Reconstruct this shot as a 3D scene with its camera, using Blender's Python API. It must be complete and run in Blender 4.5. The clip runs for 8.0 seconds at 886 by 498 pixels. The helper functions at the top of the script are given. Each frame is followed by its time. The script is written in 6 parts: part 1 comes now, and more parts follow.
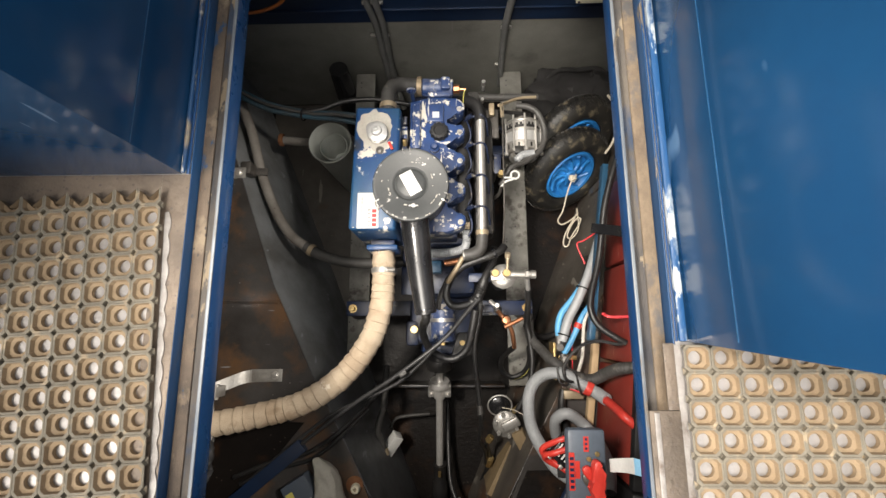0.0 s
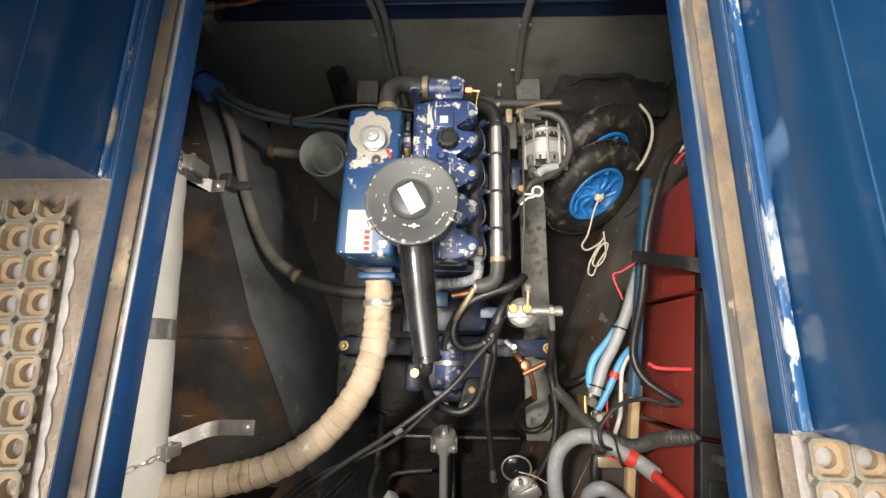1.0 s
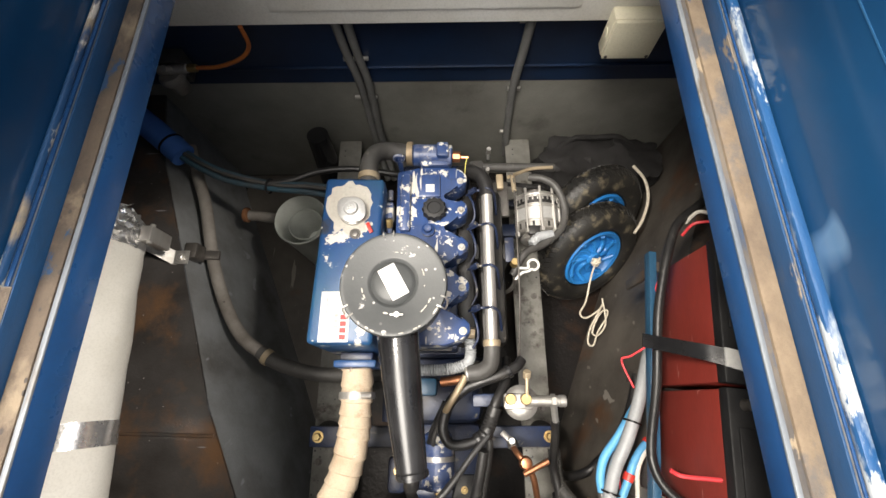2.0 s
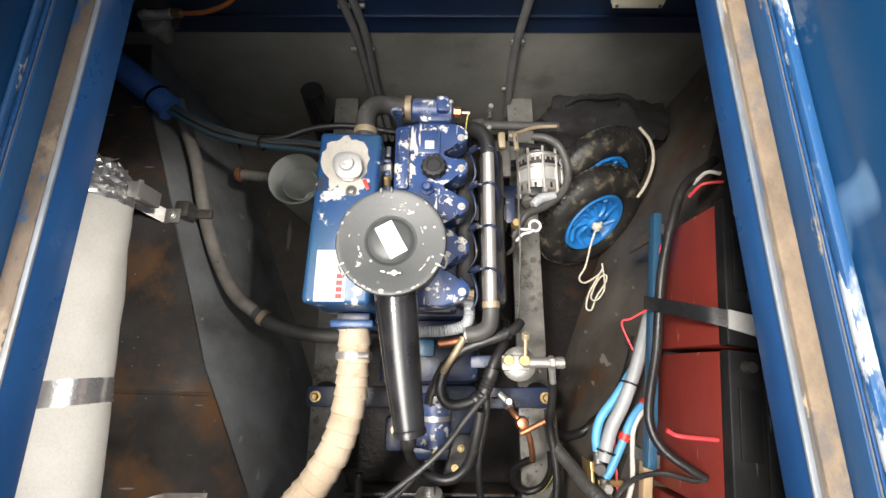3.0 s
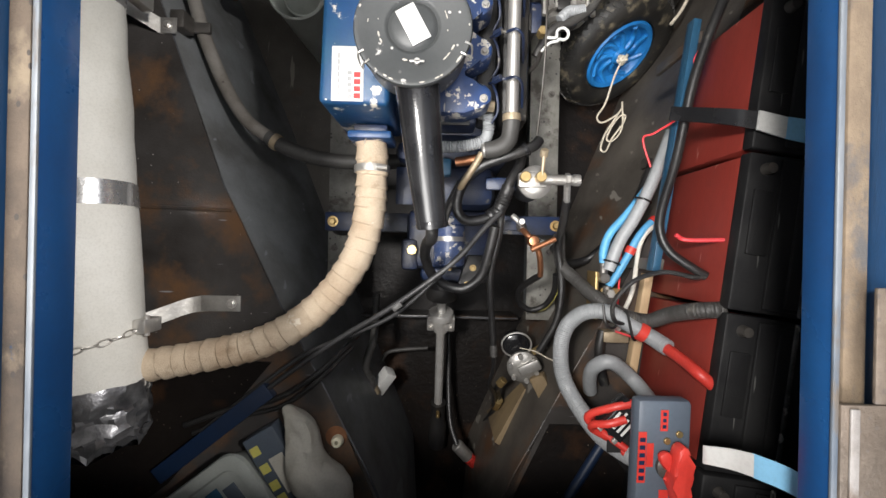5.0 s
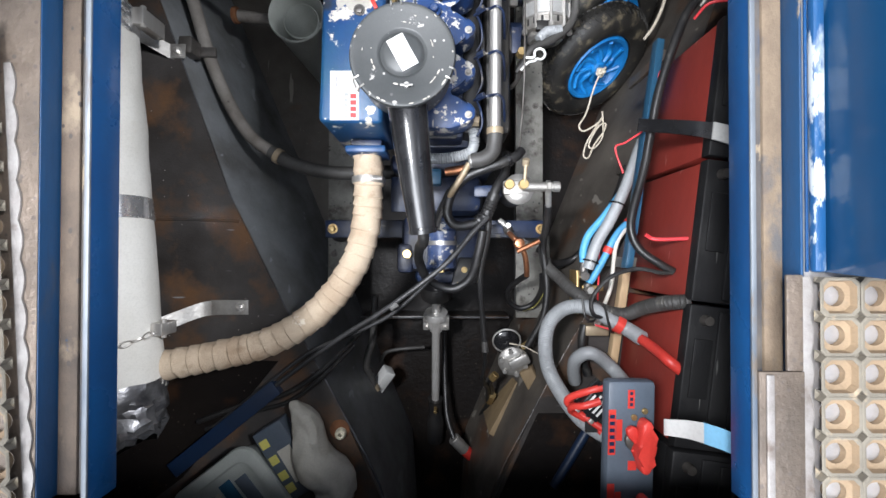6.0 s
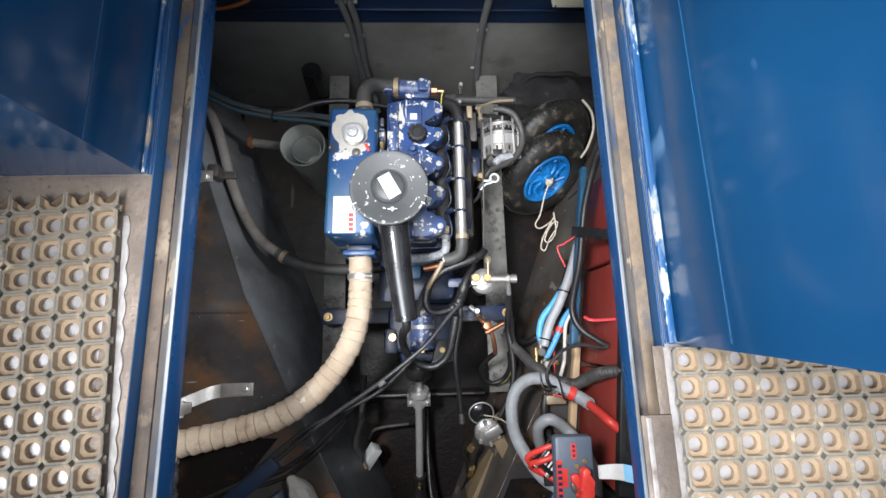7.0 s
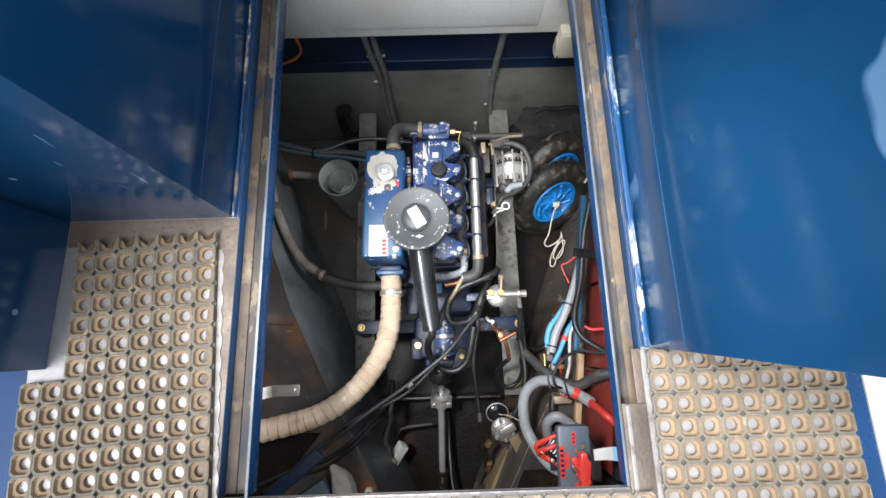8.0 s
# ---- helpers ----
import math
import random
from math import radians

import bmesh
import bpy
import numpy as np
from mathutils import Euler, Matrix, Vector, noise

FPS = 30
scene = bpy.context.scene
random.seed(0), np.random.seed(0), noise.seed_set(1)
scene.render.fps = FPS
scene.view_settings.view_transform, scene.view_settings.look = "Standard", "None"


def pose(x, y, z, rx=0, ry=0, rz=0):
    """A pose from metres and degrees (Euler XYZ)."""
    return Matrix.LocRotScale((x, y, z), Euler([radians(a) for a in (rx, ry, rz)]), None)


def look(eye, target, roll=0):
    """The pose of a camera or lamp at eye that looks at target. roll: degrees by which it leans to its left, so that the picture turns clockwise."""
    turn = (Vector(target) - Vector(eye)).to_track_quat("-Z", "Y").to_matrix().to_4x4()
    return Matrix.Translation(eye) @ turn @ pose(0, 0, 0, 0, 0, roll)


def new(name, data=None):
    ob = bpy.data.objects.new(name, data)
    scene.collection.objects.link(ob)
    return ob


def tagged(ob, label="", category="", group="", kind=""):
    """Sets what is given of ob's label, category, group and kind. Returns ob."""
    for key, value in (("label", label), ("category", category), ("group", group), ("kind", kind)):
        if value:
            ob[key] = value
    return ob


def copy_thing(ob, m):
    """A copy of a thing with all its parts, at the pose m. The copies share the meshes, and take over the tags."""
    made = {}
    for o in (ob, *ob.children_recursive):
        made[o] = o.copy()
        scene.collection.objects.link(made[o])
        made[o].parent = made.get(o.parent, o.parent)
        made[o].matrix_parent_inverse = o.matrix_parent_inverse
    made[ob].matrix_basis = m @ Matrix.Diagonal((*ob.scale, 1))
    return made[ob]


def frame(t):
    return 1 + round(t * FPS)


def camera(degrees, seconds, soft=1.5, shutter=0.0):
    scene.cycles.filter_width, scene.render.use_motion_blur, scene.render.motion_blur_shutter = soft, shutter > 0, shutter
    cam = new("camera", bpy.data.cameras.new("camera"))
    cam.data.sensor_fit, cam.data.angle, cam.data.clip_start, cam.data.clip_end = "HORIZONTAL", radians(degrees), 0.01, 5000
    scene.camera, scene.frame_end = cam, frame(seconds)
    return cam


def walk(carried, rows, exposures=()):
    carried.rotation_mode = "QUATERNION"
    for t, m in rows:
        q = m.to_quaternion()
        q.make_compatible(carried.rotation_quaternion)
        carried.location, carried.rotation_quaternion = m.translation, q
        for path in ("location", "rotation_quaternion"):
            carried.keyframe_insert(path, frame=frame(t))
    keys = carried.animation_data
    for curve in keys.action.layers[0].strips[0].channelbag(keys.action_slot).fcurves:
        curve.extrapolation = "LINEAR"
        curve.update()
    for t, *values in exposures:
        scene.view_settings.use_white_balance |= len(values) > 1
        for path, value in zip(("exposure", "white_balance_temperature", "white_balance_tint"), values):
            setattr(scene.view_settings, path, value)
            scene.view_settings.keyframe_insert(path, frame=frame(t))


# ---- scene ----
cam = camera(91.9, 8.0)
PATH = [
    (0, 0.0440, -0.0180, 1.8360, 10.54, 1.32, -0.22),
    (0.5, 0.0380, 0.0050, 1.7200, 11.77, 1.87, 2.27),
    (1, 0.0390, 0.0410, 1.6280, 13.45, 2.11, 0.79),
    (1.5, 0.0340, 0.1170, 1.5750, 17.89, 1.20, 0.20),
    (1.7, 0.0400, 0.1460, 1.5610, 19.44, 1.00, -0.25),
    (2.8, 0.0320, 0.1440, 1.5180, 16.95, 0.35, 0.42),
    (3, 0.0340, 0.1360, 1.5130, 15.19, 0.24, 0.33),
    (3.5, 0.0330, 0.0950, 1.5000, 10.44, 0.74, 1.18),
    (4, 0.0250, 0.0630, 1.4920, 5.96, 0.83, 1.47),
    (4.5, 0.0090, 0.0270, 1.4880, 1.99, 0.39, 1.96),
    (4.7, -0.0030, 0.0060, 1.4880, 1.06, -0.00, 1.75),
    (5.8, 0.0054, -0.0304, 1.5438, -1.25, 0.75, 0.17),
    (6, 0.0123, -0.0210, 1.5725, 0.71, -0.08, 0.07),
    (6.5, 0.0270, -0.0220, 1.6730, 6.59, -3.46, -0.25),
    (7, 0.0240, -0.0160, 1.8040, 11.37, -2.15, -1.51),
    (7.5, 0.0190, -0.0130, 1.9260, 12.96, -0.67, -2.70),
    (8, 0.0060, -0.0280, 2.0050, 12.86, 0.02, -1.64),
]
walk(cam, [(t, pose(*row)) for t, *row in PATH], ((0, 0.0, 6900, 10), (1.5, 0.12, 6950, 10), (3.0, 0.36, 6600, 10), (3.5, 0.25, 6500, 10), (4.7, -0.06, 6450, 10), (6.2, 0.14, 5800, 10), (8, 0.12, 5950, 10)))

# ---- world and light ----
world = bpy.data.worlds.new("overcast")
scene.world = world
world.use_nodes = True
wn = world.node_tree
wn.nodes.clear()
sky = wn.nodes.new("ShaderNodeTexSky")
sky.sky_type, sky.sun_disc = "NISHITA", False
sky.sun_elevation, sky.sun_rotation = radians(68), radians(218)
sky.dust_density, sky.ozone_density = 6.0, 1.0
grey = wn.nodes.new("ShaderNodeHueSaturation")
grey.inputs["Saturation"].default_value = 0.25
back = wn.nodes.new("ShaderNodeBackground")
back.inputs["Strength"].default_value = 0.165
wout = wn.nodes.new("ShaderNodeOutputWorld")
wn.links.new(sky.outputs[0], grey.inputs["Color"])
wn.links.new(grey.outputs[0], back.inputs["Color"])
wn.links.new(back.outputs[0], wout.inputs["Surface"])
sun = new("sun", bpy.data.lights.new("sun", "SUN"))
sun.data.energy, sun.data.angle, sun.data.color = 2.35, radians(28), (1.0, 0.97, 0.92)
sun.matrix_world = look((-0.75, -0.75, 3.0), (0.0, 0.2, 0.5))
# unseen area lamp added over the hatch as soft fill for the hold
strip = new("fill_area", bpy.data.lights.new("fill_area", "AREA"))
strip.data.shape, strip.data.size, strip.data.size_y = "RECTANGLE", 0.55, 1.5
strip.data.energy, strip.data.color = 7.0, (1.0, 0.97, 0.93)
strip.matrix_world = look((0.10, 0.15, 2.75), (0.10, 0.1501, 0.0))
# two added, unseen fill spots crossing the hatch to reach under the side decks
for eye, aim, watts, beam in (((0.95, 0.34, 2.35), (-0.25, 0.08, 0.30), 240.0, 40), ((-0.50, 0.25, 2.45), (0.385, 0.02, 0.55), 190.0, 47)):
    fill = new("fill_spot", bpy.data.lights.new("fill_spot", "SPOT"))
    fill.data.energy, fill.data.color = watts, (1.0, 0.95, 0.89)
    fill.data.spot_size, fill.data.spot_blend, fill.data.shadow_soft_size = radians(beam), 0.40, 0.12
    fill.matrix_world = look(eye, aim)


# ---- materials ----
def mat(name, col, rough=0.5, metal=0.0, col2=None, scale=6.0, amount=1.0, wear=None, wear_at=0.62,
        wear_scale=9.0, bump=0.15, grain=180.0, coat=0.0, rough2=None, stretch=(1, 1, 1), clear=0.0, grainy=0.12, spec=0.5,
        stain=None, specks=None, scratch=None, edge=None):
    """A surface with a broad colour change, chips of another colour, fine grain and relief."""
    m = bpy.data.materials.new(name)
    m.use_nodes = True
    nt = m.node_tree
    n, l = nt.nodes, nt.links
    b = n["Principled BSDF"]
    b.inputs["Metallic"].default_value = metal
    b.inputs["Coat Weight"].default_value = coat
    b.inputs["Coat Roughness"].default_value = 0.06
    b.inputs["Transmission Weight"].default_value = clear
    b.inputs["Specular IOR Level"].default_value = spec
    tc = n.new("ShaderNodeTexCoord")
    mp = n.new("ShaderNodeMapping")
    mp.inputs["Scale"].default_value = stretch
    l.new(tc.outputs["Object"], mp.inputs[0])

    def noisy(s, detail=6.0, rg=0.6):
        t = n.new("ShaderNodeTexNoise")
        t.inputs["Scale"].default_value, t.inputs["Detail"].default_value, t.inputs["Roughness"].default_value = s, detail, rg
        l.new(mp.outputs[0], t.inputs["Vector"])
        return t.outputs["Fac"]

    def ramp(src, lo, hi):
        r = n.new("ShaderNodeMapRange")
        r.inputs["From Min"].default_value, r.inputs["From Max"].default_value = lo, hi
        l.new(src, r.inputs["Value"])
        return r.outputs[0]

    def mix(fac, a, c):
        x = n.new("ShaderNodeMix")
        x.data_type = "RGBA"
        for sock, v in ((x.inputs["Factor"], fac), (x.inputs["A"], a), (x.inputs["B"], c)):
            if isinstance(v, tuple):
                sock.default_value = (*v, 1.0)
            elif isinstance(v, float):
                sock.default_value = v
            else:
                l.new(v, sock)
        return x.outputs["Result"]

    broad = ramp(noisy(scale), 0.35, 0.68)
    k = n.new("ShaderNodeMath")
    k.operation = "MULTIPLY"
    k.inputs[1].default_value = amount
    l.new(broad, k.inputs[0])
    c2 = col2 or tuple(v * 0.7 for v in col)
    c = mix(k.outputs[0], tuple(col), tuple(c2))
    fine = noisy(grain, 3.0)
    c = mix(ramp(fine, 0.45, 0.75), c, mix(grainy, c, (0.02, 0.018, 0.015)))
    rr = ramp(broad, 0.0, 1.0)
    rm = n.new("ShaderNodeMapRange")
    rm.inputs["To Min"].default_value, rm.inputs["To Max"].default_value = rough, rough2 if rough2 is not None else min(1.0, rough * 1.35)
    l.new(rr, rm.inputs["Value"])
    rough_out = rm.outputs[0]
    if stain:
        sc, at, ss, soft = stain
        c = mix(ramp(noisy(ss, 7.0, 0.62), at, at + soft), c, tuple(sc))
    if scratch:
        sc, at, ss, sv = scratch
        mp2 = n.new("ShaderNodeMapping")
        mp2.inputs["Scale"].default_value = sv
        mp2.inputs["Rotation"].default_value = (0.25, 0.2, 0.35)
        l.new(tc.outputs["Object"], mp2.inputs[0])
        sn = n.new("ShaderNodeTexNoise")
        sn.inputs["Scale"].default_value, sn.inputs["Detail"].default_value = ss, 2.0
        l.new(mp2.outputs[0], sn.inputs["Vector"])
        c = mix(ramp(sn.outputs["Fac"], at, at + 0.02), c, tuple(sc))
    if specks:
        sc, ss, size = specks
        vo = n.new("ShaderNodeTexVoronoi")
        vo.inputs["Scale"].default_value = ss
        l.new(mp.outputs[0], vo.inputs["Vector"])
        gate = n.new("ShaderNodeSeparateColor")
        l.new(vo.outputs["Color"], gate.inputs[0])
        keep = ramp(gate.outputs[0], 0.72, 0.74)
        inv = ramp(vo.outputs["Distance"], size * 1.25, size)
        both = n.new("ShaderNodeMath")
        both.operation = "MULTIPLY"
        l.new(keep, both.inputs[0])
        l.new(inv, both.inputs[1])
        c = mix(both.outputs[0], c, tuple(sc))
    if wear:
        w = ramp(noisy(wear_scale, 8.0, 0.65), wear_at, wear_at + 0.025)
        c = mix(w, c, tuple(wear))
    if edge:
        ec, lo, hi = edge
        geo = n.new("ShaderNodeNewGeometry")
        em = n.new("ShaderNodeMath")
        em.operation = "MULTIPLY"
        l.new(ramp(geo.outputs["Pointiness"], lo, hi), em.inputs[0])
        l.new(ramp(noisy(55.0, 5.0), 0.40, 0.52), em.inputs[1])
        c = mix(em.outputs[0], c, tuple(ec))
    l.new(c, b.inputs["Base Color"])
    l.new(rough_out, b.inputs["Roughness"])
    if bump:
        bp = n.new("ShaderNodeBump")
        bp.inputs["Strength"].default_value, bp.inputs["Distance"].default_value = bump, 0.002
        l.new(fine, bp.inputs["Height"])
        l.new(bp.outputs[0], b.inputs["Normal"])
    return m


M = {}
M["gloss_blue"] = mat("gloss_blue_paint", (0.010, 0.060, 0.150), 0.11, 0, (0.008, 0.048, 0.128), 3.0, bump=0.008, grain=60, grainy=0.04, rough2=0.17, spec=0.32,
                      specks=((0.40, 0.50, 0.58), 19.0, 0.10), scratch=((0.10, 0.20, 0.34), 0.675, 5.0, (10, 0.8, 1.6)))
M["lip_blue"] = mat("lip_blue_paint", (0.010, 0.055, 0.160), 0.25, 0, (0.007, 0.040, 0.125), 8.0, bump=0.05)
M["worn_white"] = mat("scuffed_paint_edge", (0.014, 0.075, 0.20), 0.35, 0, (0.012, 0.06, 0.16), 9.0, stretch=(1, 0.3, 1), stain=((0.26, 0.30, 0.34), 0.53, 26.0, 0.08), wear=(0.40, 0.43, 0.45), wear_at=0.550, wear_scale=34, bump=0.4)
M["worn_tan_edge"] = mat("scuffed_tan_paint_edge", (0.014, 0.070, 0.18), 0.45, 0, (0.012, 0.05, 0.13), 9.0, stretch=(1, 0.3, 1), stain=((0.30, 0.25, 0.18), 0.50, 18.0, 0.08), wear=(0.48, 0.45, 0.40), wear_at=0.58, wear_scale=34, bump=0.4)
M["bare_edge"] = mat("bare_steel_edge", (0.20, 0.215, 0.23), 0.5, 0.2, (0.07, 0.09, 0.12), 18.0, stretch=(1, 0.25, 1), stain=((0.12, 0.10, 0.08), 0.58, 20.0, 0.08), bump=0.2)
M["worn_edge"] = mat("scuffed_steel_edge", (0.075, 0.080, 0.090), 0.5, 0, (0.035, 0.036, 0.04), 14.0, stain=((0.24, 0.26, 0.29), 0.58, 16.0, 0.08), bump=0.2)
M["seam"] = mat("pale_seam_line", (0.020, 0.085, 0.18), 0.3, 0, (0.015, 0.085, 0.21), 8.0, stretch=(1, 0.2, 1), bump=0.0)
M["gutter_tan"] = mat("sandy_rust_gutter", (0.200, 0.150, 0.100), 0.85, 0, (0.115, 0.086, 0.062), 22.0, stretch=(1, 0.7, 1), stain=((0.085, 0.080, 0.078), 0.54, 16.0, 0.10), wear=(0.030, 0.055, 0.095), wear_at=0.63, wear_scale=20, bump=0.6, grain=320)
M["gutter_grime"] = mat("grimy_gutter", (0.115, 0.098, 0.080), 0.75, 0, (0.045, 0.045, 0.050), 14.0, stretch=(1, 0.4, 1), stain=((0.018, 0.045, 0.095), 0.54, 9.0, 0.10), wear=(0.24, 0.19, 0.13), wear_at=0.60, wear_scale=22, bump=0.6, grain=300)
M["gutter_blue"] = mat("worn_blue_gutter", (0.012, 0.060, 0.155), 0.40, 0, (0.010, 0.042, 0.105), 8.0, stretch=(1, 0.3, 1), stain=((0.055, 0.060, 0.065), 0.58, 10.0, 0.12), wear=(0.17, 0.14, 0.11), wear_at=0.66, wear_scale=18, bump=0.3, grain=200)
M["gutter_brown"] = mat("brown_rusted_gutter", (0.115, 0.086, 0.062), 0.8, 0, (0.060, 0.048, 0.040), 18.0, stretch=(1, 0.7, 1), stain=((0.21, 0.165, 0.115), 0.55, 14.0, 0.12), specks=((0.06, 0.05, 0.045), 100.0, 0.22), wear=(0.014, 0.050, 0.115), wear_at=0.62, wear_scale=9, bump=0.6, grain=300)
M["tread"] = mat("hammered_metal_deck", (0.50, 0.48, 0.47), 0.34, 0.6, (0.38, 0.36, 0.35), 20.0, bump=0.4, grain=95, rough2=0.42, grainy=0.12)
M["flange_alloy"] = mat("scuffed_grey_alloy", (0.36, 0.34, 0.325), 0.45, 0.3, (0.22, 0.20, 0.185), 18.0, stain=((0.15, 0.12, 0.10), 0.58, 14.0, 0.12), bump=0.5, grain=120)
M["dirty_alloy"] = mat("dirty_hammered_alloy", (0.215, 0.170, 0.132), 0.42, 0.3, (0.105, 0.085, 0.068), 7.0, stain=((0.085, 0.065, 0.05), 0.55, 9.0, 0.18), specks=((0.12, 0.10, 0.085), 130.0, 0.3), bump=1.0, grain=100)
M["rubber_tan"] = mat("dusty_tan_rubber", (0.29, 0.213, 0.132), 0.8, 0, (0.21, 0.15, 0.092), 12.0, stain=((0.22, 0.165, 0.11), 0.57, 30.0, 0.14), bump=0.4, grain=350)
M["rubber_rib"] = mat("grey_tan_rubber_rib", (0.20, 0.178, 0.138), 0.75, 0, (0.135, 0.120, 0.095), 12.0, stain=((0.34, 0.27, 0.18), 0.56, 34.0, 0.12), bump=0.35, grain=350)
M["white_panel"] = mat("white_panel_paint", (0.84, 0.83, 0.79), 0.4, 0, (0.70, 0.67, 0.60), 3.0, bump=0.04)
M["cream"] = mat("cream_plastic", (0.72, 0.68, 0.52), 0.4, 0, (0.66, 0.61, 0.46), 10.0, bump=0.03)
M["grey_wall"] = mat("grimy_grey_bulkhead", (0.215, 0.212, 0.190), 0.48, 0, (0.130, 0.126, 0.110), 3.0, stain=((0.035, 0.032, 0.027), 0.58, 4.0, 0.22), scratch=((0.16, 0.15, 0.14), 0.72, 4.0, (10, 1, 1)), bump=0.2)
M["grey_steel"] = mat("oily_grey_steel", (0.21, 0.222, 0.232), 0.30, 0, (0.115, 0.115, 0.112), 5.0, stain=((0.045, 0.040, 0.034), 0.56, 3.5, 0.20), scratch=((0.26, 0.27, 0.29), 0.69, 5.0, (9, 1, 2)), specks=((0.26, 0.24, 0.21), 70.0, 0.08), bump=0.3, rough2=0.55)
M["brown_steel"] = mat("rust_streaked_brown_steel", (0.115, 0.103, 0.088), 0.38, 0, (0.055, 0.047, 0.040), 5.0, stain=((0.105, 0.052, 0.026), 0.57, 4.5, 0.14), scratch=((0.24, 0.22, 0.19), 0.69, 6.0, (8, 1, 2)), specks=((0.20, 0.18, 0.15), 70.0, 0.08), bump=0.35, rough2=0.6)
M["rust_plate"] = mat("rust_stained_dark_steel", (0.060, 0.056, 0.054), 0.30, 0, (0.022, 0.019, 0.017), 5.0, stain=((0.120, 0.064, 0.032), 0.50, 7.0, 0.20), scratch=((0.22, 0.22, 0.23), 0.71, 6.0, (1, 9, 1)), specks=((0.42, 0.40, 0.37), 60.0, 0.065), bump=0.35)
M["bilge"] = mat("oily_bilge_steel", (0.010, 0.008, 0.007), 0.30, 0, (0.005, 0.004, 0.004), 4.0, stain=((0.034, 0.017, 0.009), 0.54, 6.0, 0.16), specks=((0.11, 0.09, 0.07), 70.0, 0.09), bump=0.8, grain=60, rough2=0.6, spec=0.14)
M["bed"] = mat("worn_grey_bed_rail", (0.215, 0.21, 0.19), 0.5, 0, (0.11, 0.105, 0.09), 12.0, stain=((0.045, 0.038, 0.030), 0.55, 14.0, 0.10), specks=((0.03, 0.03, 0.03), 60.0, 0.16), bump=0.35)
M["dark_blue"] = mat("dark_navy_paint", (0.008, 0.022, 0.060), 0.35, 0, (0.006, 0.014, 0.035), 4.0, wear=(0.12, 0.15, 0.2), wear_at=0.78, wear_scale=30, bump=0.08)


# ---- mesh helpers ----
def finish(name, bm, material, parent=None, label="", smooth=None):
    me = bpy.data.meshes.new(name)
    bmesh.ops.recalc_face_normals(bm, faces=bm.faces)
    bm.to_mesh(me)
    bm.free()
    if smooth is not None:
        for p in me.polygons:
            p.use_smooth = True
        me.set_sharp_from_angle(angle=radians(smooth))
    me.materials.append(M[material] if isinstance(material, str) else material)
    ob = new(name, me)
    if parent is not None:
        ob.parent = parent
    if label:
        ob["label"] = label
    return ob


def part(name, bm, material, parent, label="", smooth=40):
    return finish(name, bm, material, parent, label, smooth)


def root(name, label, category, at=(0, 0, 0), group="", kind=""):
    """The empty at a thing's base; its parts are modelled in place round it."""
    e = tagged(new(name), label, category, group, kind)
    e.location = at
    e.empty_display_size = 0.02
    bpy.context.view_layer.update()
    return e


def shift(bm, at):
    bmesh.ops.translate(bm, verts=bm.verts, vec=-Vector(at))
    return bm


def join(*parts):
    bm = bmesh.new()
    for p in parts:
        me = bpy.data.meshes.new("tmp")
        p.to_mesh(me)
        p.free()
        bm.from_mesh(me)
        bpy.data.meshes.remove(me)
    return bm


def box(x0, x1, y0, y1, z0, z1, bevel=0.003, m=None, seg=2):
    bm = bmesh.new()
    bmesh.ops.create_cube(bm, size=1.0, matrix=Matrix.LocRotScale(((x0 + x1) / 2, (y0 + y1) / 2, (z0 + z1) / 2), None, (abs(x1 - x0), abs(y1 - y0), abs(z1 - z0))))
    if bevel:
        bmesh.ops.bevel(bm, geom=list(bm.edges), offset=bevel, segments=seg, affect="EDGES", profile=0.5)
    if m is not None:
        bmesh.ops.transform(bm, matrix=m, verts=bm.verts)
    return bm


def prism(pts, z0, z1, bevel=0.0, m=None):
    """A flat outline (x, y) raised from z0 to z1."""
    bm = bmesh.new()
    lo = [bm.verts.new((x, y, z0)) for x, y in pts]
    hi = [bm.verts.new((x, y, z1)) for x, y in pts]
    bm.faces.new(lo)
    bm.faces.new(hi)
    for i in range(len(pts)):
        j = (i + 1) % len(pts)
        bm.faces.new((lo[i], lo[j], hi[j], hi[i]))
    if bevel:
        bmesh.ops.bevel(bm, geom=list(bm.edges), offset=bevel, segments=2, affect="EDGES", profile=0.5)
    if m is not None:
        bmesh.ops.transform(bm, matrix=m, verts=bm.verts)
    return bm


def along(p, q):
    """The pose whose z axis runs from p towards q."""
    d = Vector(q) - Vector(p)
    return Matrix.Translation(p) @ d.to_track_quat("Z", "Y").to_matrix().to_4x4()


def lathe(profile, m=None, seg=24, closed=True):
    """Rows (radius, height) turned round z."""
    bm = bmesh.new()
    rings = []
    for r, z in profile:
        if r < 1e-6:
            rings.append([bm.verts.new((0, 0, z))])
        else:
            rings.append([bm.verts.new((r * math.cos(2 * math.pi * i / seg), r * math.sin(2 * math.pi * i / seg), z)) for i in range(seg)])
    for a, b in zip(rings, rings[1:]):
        for i in range(seg):
            j = (i + 1) % seg
            if len(a) == 1 and len(b) > 1:
                bm.faces.new((a[0], b[j], b[i]))
            elif len(b) == 1 and len(a) > 1:
                bm.faces.new((a[i], a[j], b[0]))
            elif len(a) > 1:
                bm.faces.new((a[i], a[j], b[j], b[i]))
    if closed:
        for r in (rings[0], rings[-1]):
            if len(r) > 1:
                bm.faces.new(r)
    if m is not None:
        bmesh.ops.transform(bm, matrix=m, verts=bm.verts)
    return bm


